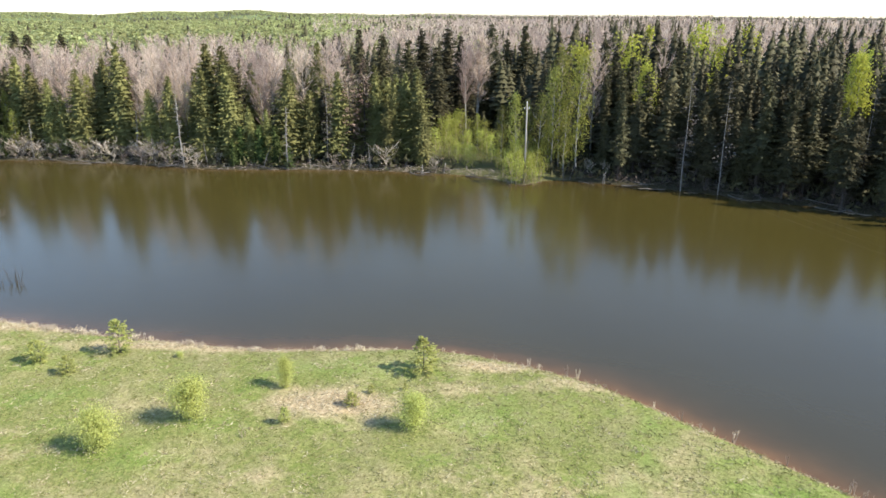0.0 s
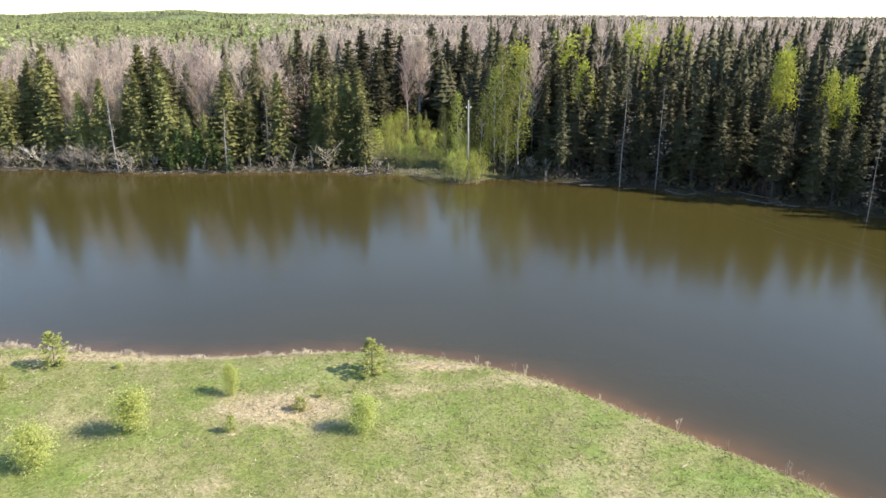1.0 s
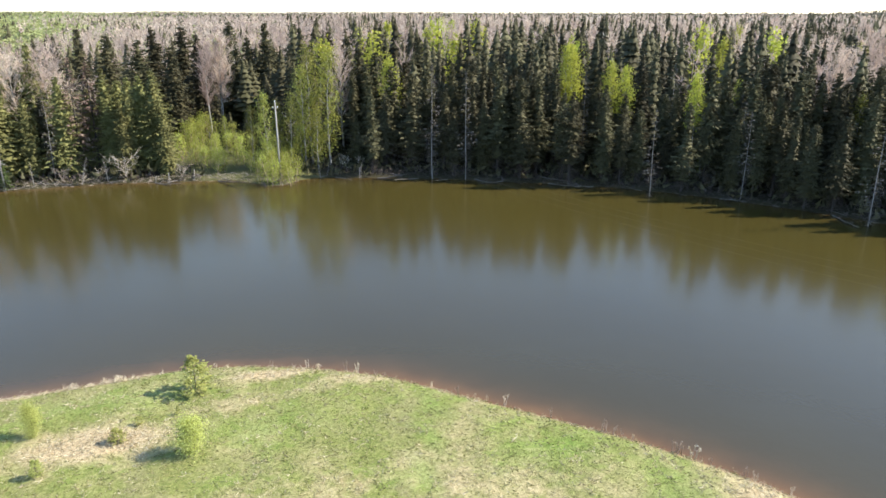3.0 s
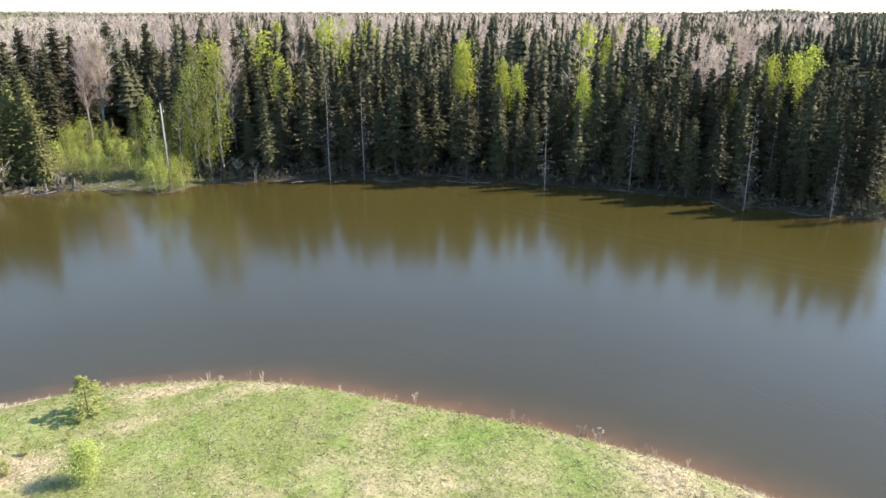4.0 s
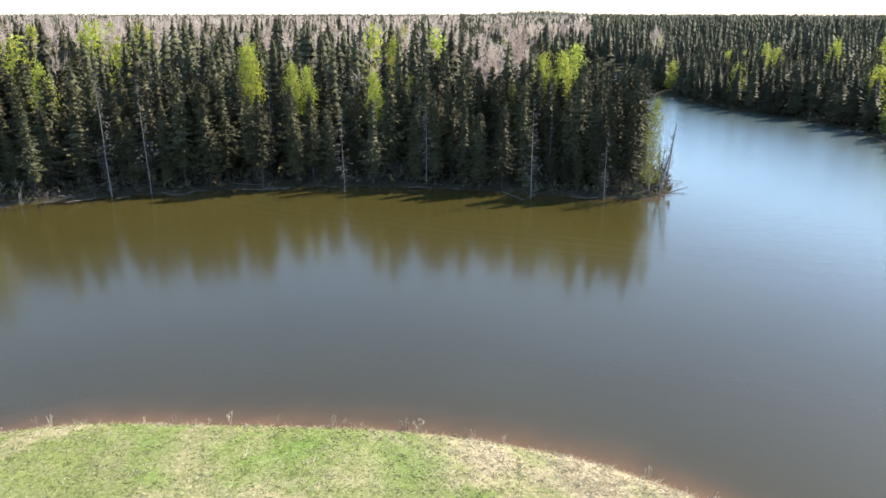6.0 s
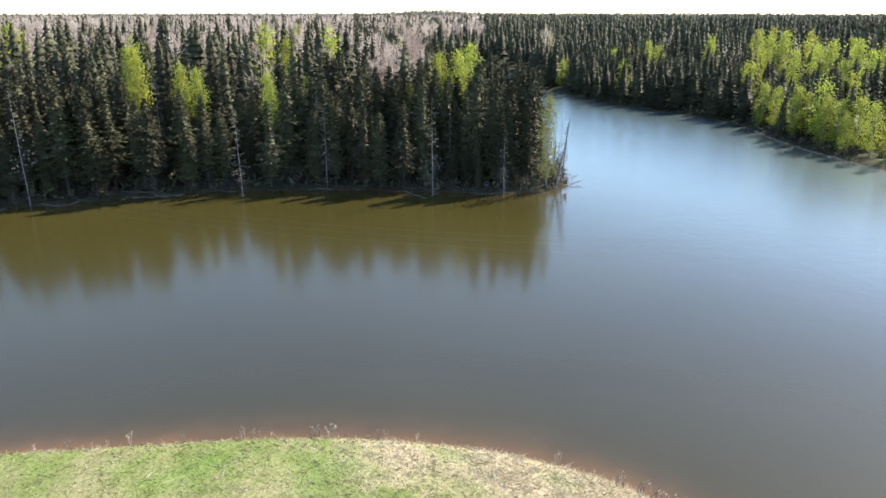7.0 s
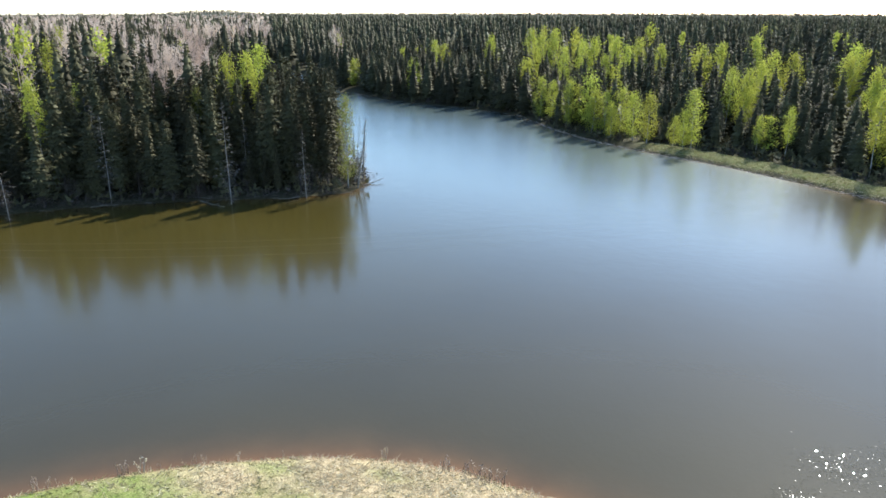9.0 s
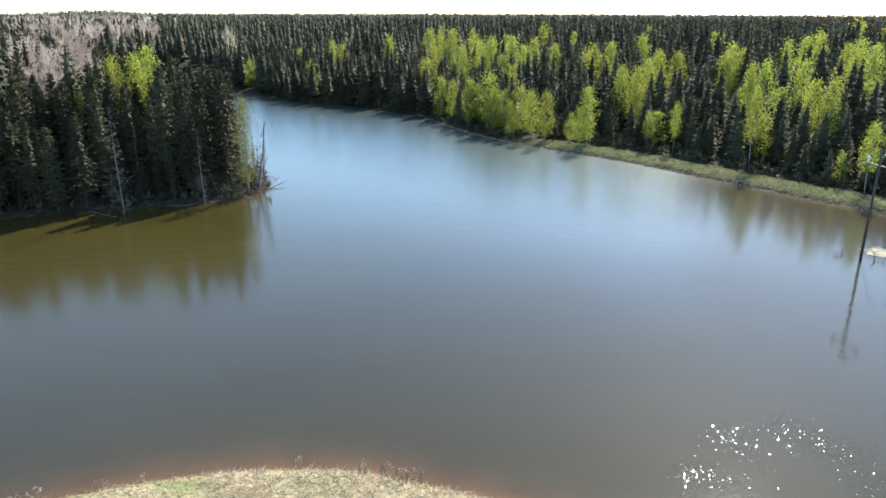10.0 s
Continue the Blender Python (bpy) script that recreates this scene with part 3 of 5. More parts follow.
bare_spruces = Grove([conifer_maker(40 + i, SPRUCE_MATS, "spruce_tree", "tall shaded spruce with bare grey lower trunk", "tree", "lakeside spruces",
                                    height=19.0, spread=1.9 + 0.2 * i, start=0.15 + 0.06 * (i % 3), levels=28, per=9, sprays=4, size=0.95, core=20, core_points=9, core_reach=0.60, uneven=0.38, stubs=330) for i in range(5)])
young_firs = Grove([conifer_maker(60 + i, (SPRUCEBARK, FIR, GREYTWIG), "young_fir", "bright green young fir at the water's edge", "tree", "young firs",
                                  height=6.0, spread=1.4, start=0.05, levels=20, per=8, sprays=3, size=0.75, core=11, core_reach=0.55) for i in range(2)])
dead_spruces = Grove([conifer_maker(70 + i, (SPRUCEBARK, DEADNEEDLE, GREYTWIG), "dead_spruce", "dead reddish-brown spruce with dry twigs", "tree", "dead spruces",
                                    height=17.0, spread=2.2, start=0.12, levels=24, per=7, sprays=3, size=0.8, stubs=90) for i in range(2)])
grey_spruces = Grove([conifer_maker(75 + i, (SNAGWOOD, GREYTWIG, GREYTWIG), "dead_spruce", "dead grey spruce with thin bare branches", "tree", "dead spruces",
                                    height=17.0, spread=2.0, start=0.25, levels=16, per=5, sprays=2, size=0.6, stubs=150, girth=0.006) for i in range(2)])
birches = Grove([leafy_maker(80 + i, (PALEBARK, BIRCHLEAF, TWIG), "birch_tree", "birch with fresh yellow-green spring leaves", "tree", "leafy birches",
                             height=14.0, reach=2.1 + 0.3 * (i % 2), low=0.14, limbs=12, leaves=2600, leaf=0.24, hang=0.7, dense=True) for i in range(5)])
thin_birches = Grove([leafy_maker(90 + i, (PALEBARK, OLIVELEAF, TWIG), "birch_tree", "slender birch with opening olive-green leaves", "tree", "leafy birches",
                                  height=15.0, reach=1.65, low=0.14, limbs=14, leaves=2400, leaf=0.20, twigs=120, hang=0.8, dense=True) for i in range(3)])
back_birches = Grove([leafy_maker(180 + i, (PALEBARK, BIRCHLEAF, TWIG), "birch_tree", "birch with a bright yellow-green crown above dark spruces", "tree", "leafy birches",
                                  height=14.0, reach=2.0 + 0.2 * (i % 2), low=0.36, limbs=12, leaves=2200, leaf=0.24, hang=0.7, dense=True) for i in range(4)])
tall_birches = Grove([leafy_maker(85 + i, (PALEBARK, BIRCHLEAF, TWIG), "birch_tree", "tall birch with a fresh yellow-green top among spruces", "tree", "leafy birches",
                                  height=15.0, reach=1.7, low=0.52, limbs=12, leaves=1900, leaf=0.23, hang=0.7, dense=True) for i in range(3)])
bare_trees = Grove([leafy_maker(100 + i, (PALEBARK, TWIG, TWIG), "bare_aspen", "leafless pale aspen with fine pinkish grey twigs", "tree", "leafless aspens",
                                height=17.0, reach=2.9, low=0.32, limbs=22, leaves=0, twigs=1700, lift=1.5, twig_width=0.06) for i in range(4)])
shrubs = Grove([leafy_maker(110 + i, (TWIG, SHRUBLEAF, TWIG), "willow_shrub", "bright yellow-green willow shrub on the far bank", "shrub", "far bank shrubs",
                            height=3.5, reach=1.3, low=0.05, limbs=10, leaves=380, leaf=0.19, lift=1.9, hang=-0.5, sides=3) for i in range(3)])
grey_brush = Grove([leafy_maker(120 + i, (BRUSHTWIG, BRUSHTWIG, BRUSHTWIG), "dead_brush", "tangle of dead grey brush at the waterline", "brush", "waterline brush",
                                height=2.6, reach=1.5, low=0.03, limbs=10, leaves=0, twigs=240, lift=0.8, sides=3) for i in range(3)])

# brush in a twig colour with the spit's shade put into it
shaded_brush = Grove([leafy_maker(130 + i, (SHADETWIG, SHADETWIG, SHADETWIG), "dead_brush", "dead brush under the shore trees, coloured darker for their shade", "brush", "waterline brush",
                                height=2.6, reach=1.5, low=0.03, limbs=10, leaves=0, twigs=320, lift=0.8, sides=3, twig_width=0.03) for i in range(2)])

# ---- the woods ----
taken = []


def free(x, y, gap):
    return all((x - a) ** 2 + (y - b) ** 2 > gap * gap for a, b in taken)


def put(grove, x, y, h, **kw):
    taken.append((x, y))
    return grove.plant(x, y, h, **kw)


def in_corridor(x, y, half=7.0):
    """The strip kept clear under the power line beyond the pole on the far bank."""
    return (np.abs((x - 10.9) * 0.893 + (y - 92.7) * 0.449) < half) & (y > 90) & (y < 175)


LEFT_SPRUCES = [(-66.7, 113.4, 15), (-63.8, 111.7, 14), (-55.4, 109.7, 13.5), (-52.6, 111.4, 14.9), (-49.2, 109.8, 17.2), (-49.3, 112.3, 14.8),
                (-43.9, 106.9, 10.7), (-40.7, 106.1, 12.7), (-35, 105, 14.2), (-35.4, 109.6, 17.2), (-32.6, 107.6, 16.9), (-31.1, 104.7, 14.5),
                (-28.2, 103.7, 8.6), (-25.8, 104.2, 8.1), (-23.1, 105.7, 13.8), (-22.8, 109.7, 14.9), (-18.8, 109.8, 17.3), (-15.4, 105.9, 13.4),
                (-12.1, 107.7, 11.5), (-9.6, 106.4, 12.8), (-7.1, 104.4, 12.7), (-5.6, 105.5, 13.3), (-3.9, 104.1, 14), (-2.9, 102.3, 10.4),
                (-8, 103.1, 9.9), (-19.8, 105.8, 10.8), (-60.5, 110.6, 12), (-58.4, 109.9, 9.6)]
YOUNG_FIRS = [(-30.6, 102.1, 4.4), (-24.2, 102.3, 6.2), (-26.8, 102.7, 5.9), (-29.4, 103.2, 5.9), (-67.5, 108.5, 5.1)]
DEAD_BROWN = [(-13.9, 105.8, 15.8), (-11.8, 106.7, 15.1)]
BACK_SPRUCES = [(-15.7, 138.5, 17.9), (-11.2, 134.2, 17), (-5.6, 125.2, 16.7), (-4.1, 138.8, 17.6), (0.9, 134.2, 18.2), (3, 127.9, 17.2),
                (-1.3, 122.5, 15.6), (10, 136, 14.3), (12.5, 144, 15.5), (10.2, 156.1, 18), (16, 143.5, 18.3), (-85.3, 146.2, 17.2),
                (-80.2, 142.1, 16.8), (-80.6, 155.3, 16.1), (5.1, 143.6, 11.3), (7.9, 135, 10.9), (1.7, 139, 10.5)]
RIGHT_SPRUCES = [(23.6, 119.4, 18.7), (25, 114.5, 19.5), (25.4, 107.8, 18.7), (27.6, 105.7, 19.6), (27.8, 98.1, 17), (29.3, 94.2, 16.2),
                 (36.2, 111.8, 19.4), (35.8, 95, 17.3), (37, 93, 19.1), (39.4, 96.1, 19.4), (39.6, 92.5, 18.4), (39.2, 86.7, 16.5),
                 (41.2, 87.7, 17.1), (42, 85.9, 17.2), (44.2, 86.7, 17.2), (44.5, 85.3, 19.5), (48.2, 87.5, 18.5), (46, 79.1, 14.9)]
GREY_SPRUCES = [(30.6, 88.8, 15.3), (34.7, 86.9, 14.3), (52.6, 70.8, 11.6), (66.8, 52.2, 12.8), (72.4, 45.4, 8.6)]
BIRCHES_MID = [(27.8, 99.2, 14.6), (51.9, 92.1, 16.2), (53.5, 92.1, 16.2), (56.9, 87.7, 14), (58, 85.2, 13.6), (60.9, 74, 13.5), (77.9, 90.1, 16.3), (61.4, 104.8, 15.7), (81.9, 58.9, 15.6), (80, 61.2, 15.2), (85.8, 60.4, 16.4)]
THIN_BIRCHES = [(78.3, 42.8, 11.6), (16.8, 101.6, 16.8), (18.9, 99.1, 16), (15.6, 100.4, 14), 
                (10, 99.4, 10.8), (13.6, 99.5, 10.6), (12, 100.9, 9.4), (17, 97.6, 9), (15.4, 102.2, 7.2), (8.7, 104.1, 8.2), (5.6, 115.3, 5.4),
                (3.2, 113.8, 5.2), (-66.8, 110.7, 6.9)]
BARE_MID = [(6.2, 127.3, 17.1), (3.9, 123.8, 16), (-20.5, 108.7, 16.1), (-17.4, 109.8, 16.4), (-42, 113.2, 16.9), (-40.4, 116.5, 17.4),
            (-44.6, 112.9, 16.1), (-60.7, 115.5, 15.5), (-65.8, 121.1, 16.1), (-29.2, 114.4, 17), (-26.8, 111.5, 16.5), (22.5, 107.1, 15.9),
            (94.5, 78.8, 18.4), (79.8, 71.7, 15), (85.4, 74.3, 16.3), (92.3, 75, 17.7), (6.2, 127.3, 17)]
RIGHT_BIRCHES_FRONT = [(144.1, 33.7, 8.6), (142.4, 30.9, 8), (135.6, 26.4, 9.1), (129.2, 20.5, 8.2), (129, 18.1, 7.6), (128.2, 15.7, 8.6),
                       (125.1, 12.7, 8.2), (122.6, 10.2, 8.3), (125.2, 16.6, 6.4), (119.3, 3, 9.3), (118, 4.1, 6.2), (120, 5.9, 5)]
RIGHT_BIRCHES_BACK = [(190, 47.4, 15.7), (179.1, 41.8, 15.1), (178.7, 38.9, 16.1), (161.4, 32.5, 13), (167.2, 29.7, 14.4), (169, 27.4, 14.6),
                      (167.1, 22.5, 14.9), (156.6, 18.7, 14), (167.2, 17.4, 14.7), (158.7, 11.6, 14), (183.8, 56.5, 14), (197.3, 77.4, 12.3),
                      (155, 3.3, 13.7), (156.5, -0.1, 14.2), (130.5, -1.8, 11.8), (128.7, -4.8, 12), (163.4, -6.7, 15.3),
                      (144.9, -8.6, 13.3), (142.8, -12, 13.4), (137.7, -6.8, 12.2)]
RIGHT_BIRCHES_FAR = [(144.4, -21.5, 14.8), (139.6, -20.5, 13.2), (122.3, -21.9, 13), (126, -24.6, 13.2), (107.8, -20.4, 11), (152.4, -35.8, 15.3),
                     (156.7, -39.8, 15.4), (124.6, -30.1, 13.6), (110.7, -30.7, 12.2), (139.1, -39.5, 14.9), (145.5, -44, 15.2), (138.6, -44.2, 15),
                     (153.8, -33.2, 14.7), (128.5, -38.4, 14.2), (94.9, -31.8, 8.6), (113.8, -29.4, 11.8), (116.3, -10.5, 7.7), (117.3, -6.5, 6.2)]
for grove, rows, girth in ((sunlit_spruces, LEFT_SPRUCES, 1.2), (young_firs, YOUNG_FIRS, 1.0), (dead_spruces, DEAD_BROWN, 1.0), (spruces, BACK_SPRUCES, 1.45),
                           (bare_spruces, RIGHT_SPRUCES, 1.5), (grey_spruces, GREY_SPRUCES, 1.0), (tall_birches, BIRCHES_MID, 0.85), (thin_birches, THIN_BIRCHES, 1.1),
                           (bare_trees, BARE_MID, 1.1), (birches, RIGHT_BIRCHES_FRONT, 1.25), (back_birches, RIGHT_BIRCHES_BACK, 0.95), (back_birches, RIGHT_BIRCHES_FAR, 0.9)):
    for px, py, tall in rows:
        if grove is bare_spruces:
            tall = min(tall, 12.6 + 0.2 * float(shore_distance(px, py)[0]))
        put(grove, px, py, tall, girth=girth * random.uniform(0.9, 1.1))
        if grove in (birches, back_birches) and px > 90:
            away = math.hypot(px, py)
            taken.extend((px * (1 - k / away), py * (1 - k / away)) for k in (2.0,))
            if random.random() < (0.6 if grove is birches else 0.3):
                qx, qy = px + random.uniform(-4, 4), py + random.uniform(-4, 4)
                if shore_distance(qx, qy)[0] > 7.5:
                    put(grove, qx, qy, tall * random.uniform(0.75, 1.0), girth=1.0)


def corridor_shrubs():
    """Bright scrub under the power line and round the pole on the far bank."""
    rng = np.random.RandomState(77)
    for k in range(620):
        a, b = rng.uniform(1.5, 74), rng.uniform(-4.5, 7.5)
        px, py = 10.9 - 0.449 * a + 0.893 * b, 92.7 + 0.893 * a + 0.449 * b
        if a < 6 and b < -1.0:
            continue
        if shore_distance(px, py)[0] > (2.6 if b < 2.5 else 1.8) and free(px, py, 1.15):
            put(shrubs, px, py, rng.uniform(1.3, 2.9) * (1.15 if b > 3 else 1.0) * (1 + a / 75), girth=rng.uniform(0.9, 1.2))
    for k in range(11):
        a, r = k * 2.4, 0.5 + 0.24 * k
        px, py = 10.7 + r * math.cos(a), 93.0 + 0.75 * r * math.sin(a)
        shrubs.plant(px, py, rng.uniform(2.2, 3.9), z=max(0.0, float(at_ground(px, py)[0])) - 0.05, girth=1.1)


corridor_shrubs()

def scatter(spacing, r0, r1, az0, az1, seed):
    """Jittered points in a sector round the camera, on the far land."""
    rng = np.random.RandomState(seed)
    lim = r1
    g = np.arange(-lim, lim, spacing)
    x, y = np.meshgrid(g, g)
    x = x.ravel() + rng.uniform(-0.42, 0.42, x.size) * spacing
    y = y.ravel() + rng.uniform(-0.42, 0.42, y.size) * spacing
    r, az = np.hypot(x, y), np.degrees(np.arctan2(x, y))
    ok = (r > r0) & (r < r1) & (az > az0) & (az < az1) & ~near_side(x, y) & ((y > 20) | (x > 60))
    x, y = x[ok], y[ok]
    d = shore_distance(x, y)
    ok = d > 0.35
    return x[ok], y[ok], d[ok], rng


def front_row():
    """The trees that face the lake, each a thing of its own."""
    x, y, d, rng = scatter(2.3, 60, 165, -37, 64, 21)
    order = np.argsort(d)
    for i in order:
        px, py, dd = x[i], y[i], d[i]
        az = math.degrees(math.atan2(px, py))
        if px > 79.5 and dd < 4:
            continue
        if dd > (17 if az < 8 else 15) or in_corridor(px, py) or not free(px, py, 2.05 if az < 8 else 1.8):
            continue
        k = rng.uniform()
        if 9 < px < 23 and py < 112 and px < 30 - 0.08 * (py - 95):
            if dd > 7:
                put(bare_spruces if k < 0.5 else spruces, px, py, rng.uniform(5, 8.5), girth=1.3)
            elif k < 0.14 and dd > 1.5:
                put(thin_birches, px, py, rng.uniform(6, 11), girth=1.1)
            elif k < 0.55:
                put(grey_brush, px, py, rng.uniform(1.0, 2.2))
        elif az < 8:
            if dd < 3:
                if k < 0.85:
                    put(grey_brush, px, py, rng.uniform(1.0, 3.2), girth=1.25)
                elif k < 0.93:
                    put(young_firs, px, py, rng.uniform(3, 7))
            elif k < 0.72:
                put(sunlit_spruces if rng.uniform() < 0.6 else spruces, px, py, rng.uniform(8.0, 14.0), girth=rng.uniform(1.1, 1.5))
            elif k < 0.84:
                put(bare_trees, px, py, rng.uniform(12, 16))
            elif k < 0.92:
                put(thin_birches, px, py, rng.uniform(8, 12))
            else:
                put(grey_spruces, px, py, rng.uniform(8, 13))
        else:
            if dd < 2.6 and k > 0.55:
                put(shaded_brush, px, py, rng.uniform(0.9, 2.4))
                continue
            k = rng.uniform()
            if k < 0.20:
                put(spruces, px, py, rng.uniform(3, 7.5), girth=1.5)
            elif k < 0.76:
                put(bare_spruces, px, py, rng.uniform(9.0, 12.8) + (1.2 if az > 38 else 0.0) + 0.14 * dd, girth=rng.uniform(1.15, 1.6))
            elif k < 0.86:
                put(spruces, px, py, rng.uniform(9, 13.5) + 0.12 * dd, girth=1.15)
            elif k < 0.92:
                put(grey_spruces, px, py, rng.uniform(9, 14))
            elif k < 0.985:
                put(bare_spruces, px, py, rng.uniform(8, 12), girth=1.4)
            else:
                put(thin_birches, px, py, rng.uniform(9, 14), girth=0.6)


def template(shape_triple, use):
    """One tree's chosen parts as arrays, normalised to a height of 1, for the joined woods."""
    vs, fs, n = [], [], 0
    for k in use:
        if shape_triple[k].n:
            v, f = shape_triple[k].arrays()
            vs.append(v)
            fs.append(f + n)
            n += len(v)
    return np.concatenate(vs), np.concatenate(fs)


def joined(name, label, templates, x, y, z, h, girth, which, mat, rng):
    """A stretch of distant woods as one object of many trees."""
    V, F, A, n = [], [], [], 0
    turn = rng.uniform(0, 6.283, len(x))
    tint = rng.uniform(0, 1, len(x))
    for k, (natural, (v, f)) in enumerate(templates):
        sel = np.where(which % len(templates) == k)[0]
        if not len(sel):
            continue
        s = (h[sel] / natural)[:, None]
        c, sn = np.cos(turn[sel])[:, None], np.sin(turn[sel])[:, None]
        g = girth[sel][:, None]
        px = (v[:, 0] * c - v[:, 1] * sn) * s * g + x[sel][:, None]
        py = (v[:, 0] * sn + v[:, 1] * c) * s * g + y[sel][:, None]
        pz = v[:, 2] * s + z[sel][:, None]
        V.append(np.stack([px, py, pz], 2).reshape(-1, 3))
        F.append((f[None] + (np.arange(len(sel)) * len(v))[:, None, None]).reshape(-1, 3) + n)
        A.append(np.repeat(tint[sel], len(v)))
        n += len(sel) * len(v)
    if n:
        me = mesh_from(name, np.concatenate(V), np.concatenate(F), mat, {"tree": np.concatenate(A)})
        tagged(new(name, me), label, "forest", kind="stuff")


def kind_of(x, y, d, u):
    """What grows where: 0 spruce, 1 leafy birch, 2 leafless aspen, 3 young leafy wood."""
    az, r = np.degrees(np.arctan2(x, y)), np.hypot(x, y)
    over = x * 0.55 - y * 0.83 > 20  # beyond the channel
    patch = waves(x, y, 60, 31)
    kind = np.where(u < 0.955, 0, np.where(u < 0.975, 1, 2))
    left = az < 8
    aspen = left & (az < 3) & (d > 10) & ((d < 75) | (r < 260))
    kind = np.where(aspen, np.where(u < np.where(az > -10, 0.5, 0.80), 2, 0), kind)
    young = (r > 205 + 25 * patch) & (np.modf(u * 7919.3)[0] > step01(az + 7 * waves(x, y, 190, 33), -16, 10))
    kind = np.where(young, np.where(u < 0.98, 3, 0), kind)
    pink = (~over) & (az >= -10) & (az < 46) & (r > 160 + 18 * patch) & ~young & ~(aspen & (d < 75))
    kind = np.where(pink, np.where(u < 0.70, 2, np.where(u < 0.97, 0, 1)), kind)
    stand = (~over) & (az > 46.5) & (az < 56) & (d > 17) & (r > 104)  # the aspen stand on the spit
    kind = np.where(stand, np.where(u < 0.55, 2, 0), kind)
    kind = np.where(over, np.where((u < 0.955) | (r > 300), 0, 1), kind)
    return kind


def woods(r0, r1, spacing, tier, seed, near_limit=0.0, far_limit=1e9, az0=-37, az1=113):
    x, y, d, rng = scatter(spacing, r0, r1, az0, az1, seed)
    lim = np.where(np.degrees(np.arctan2(x, y)) < 8, 17, 15)
    over = x * 0.55 - y * 0.83 > 20
    ok = np.where(over, d > np.where(y < 14, 7.5, 0.5), d > np.where(np.hypot(x, y) > 164, 0.5, lim))
    ok &= ~in_corridor(x, y, 8.0) & (d > near_limit) & (d <= far_limit)
    if taken:
        tk = np.array(taken)
        for a, b in tk:
            ok &= (x - a) ** 2 + (y - b) ** 2 > 3.2
    x, y, d, over = x[ok], y[ok], d[ok], over[ok]
    z = at_ground(x, y) - 0.1
    u = rng.uniform(0, 1, len(x))
    kind = kind_of(x, y, d, u)
    if tier >= 2:
        kind = np.where(kind == 1, 0, kind)
    which = rng.randint(0, 1000, len(x))
    left = np.degrees(np.arctan2(x, y)) < 8
    base = np.where(left, 13.0, 12.8 + 0.11 * np.minimum(d, 32)) - np.where(over, 3.5, 0) * (1 - step01(d, 12, 90))
    h = base * rng.uniform(0.72, 1.18, len(x))
    h = np.where(kind == 3, rng.uniform(6, 10, len(x)), h)
    h = np.where(kind == 2, np.where(left, 14.5, 15.8) * rng.uniform(0.8, 1.08, len(x)), h)
    h = np.where(kind == 1, h * 0.95, h)
    h = np.where(over & (y < 16), np.minimum(h, 1.5 + 0.60 * (d - 2.5)), h)
    beside = (x - 10.9) * 0.893 + (y - 92.7) * 0.449
    h = np.where((beside > 0) & (beside < 14) & (y < 132), np.minimum(h, rng.uniform(4, 7, len(x))), h)
    girth = np.where(kind == 0, rng.uniform(1.1, 1.55, len(x)), rng.uniform(0.85, 1.25, len(x))) * np.clip(15 / h, 1.0, 1.4)
    girth = np.where(kind == 3, 1.5 * girth, girth)
    if tier == 0:
        sp = [(17.0, template(spruce_shape(200 + i, 17, 2.2 + 0.2 * (i % 2), 0.10, 18, 6, 3, size=0.85, uneven=0.3, taper=0.82, core=15, core_points=7, core_reach=0.74), (0, 1))) for i in range(4)]
        bi = [(14.0, template(broadleaf_shape(210 + i, 14, 2.3, 0.2, 5, 1100, 0.34, sides=3, hang=0.8, dense=True), (1,))) for i in range(4)]
        ba = [(17.0, template(broadleaf_shape(220 + i, 17, 2.8, 0.28, 10, 0, 0.4, 420, 1.5, sides=3, twig_width=0.085), (0, 2))) for i in range(4)]
    elif tier == 1:
        sp = [(17.0, template(spruce_shape(230 + i, 17, 2.1 + 0.2 * (i % 2), 0.35, 11, 5, 2, size=0.75, uneven=0.25, taper=0.88, core=11, core_points=7, core_reach=0.88), (1,))) for i in range(4)]
        bi = [(14.0, template(broadleaf_shape(240 + i, 14, 2.5, 0.25, 3, 130, 0.95, sides=3, hang=0.8, dense=True), (1,))) for i in range(4)]
        ba = [(17.0, template(broadleaf_shape(250 + i, 17, 2.7, 0.35, 7, 0, 0.4, 300, 1.5, sides=3, twig_width=0.14), (2,))) for i in range(4)]
    elif tier == 2:
        sp = [(17.0, template(spruce_shape(255 + i, 17, 2.2, 0.16, 3, 3, 1, size=1.0, taper=0.9, core=7, core_points=5, core_reach=0.85), (1,))) for i in range(4)]
        bi = [(14.0, template(broadleaf_shape(265 + i, 14, 2.7, 0.4, 5, 36, 1.8, sides=3), (1,))) for i in range(4)]
        ba = [(17.0, template(broadleaf_shape(275 + i, 17, 2.8, 0.45, 6, 0, 0.5, 110, 1.5, sides=3, twig_width=0.32), (2,))) for i in range(4)]
    else:
        sp = [(17.0, template(spruce_shape(260 + i, 17, 3.0, 0.40, 2, 2, 1, size=1.0, core=4, core_points=4, core_reach=0.95), (1,))) for i in range(3)]
        bi = [(14.0, template(broadleaf_shape(270 + i, 14, 3.2, 0.4, 3, 18, 3.0, sides=3), (1,))) for i in range(3)]
        ba = [(17.0, template(broadleaf_shape(280 + i, 17, 3.0, 0.5, 4, 18, 2.2, sides=3), (1,))) for i in range(3)]
    young = bi
    if tier == 1:
        bi = [(14.0, template(broadleaf_shape(245 + i, 14, 2.1, 0.4, 3, 700, 0.38, sides=3, hang=0.8, dense=True), (1,))) for i in range(3)]
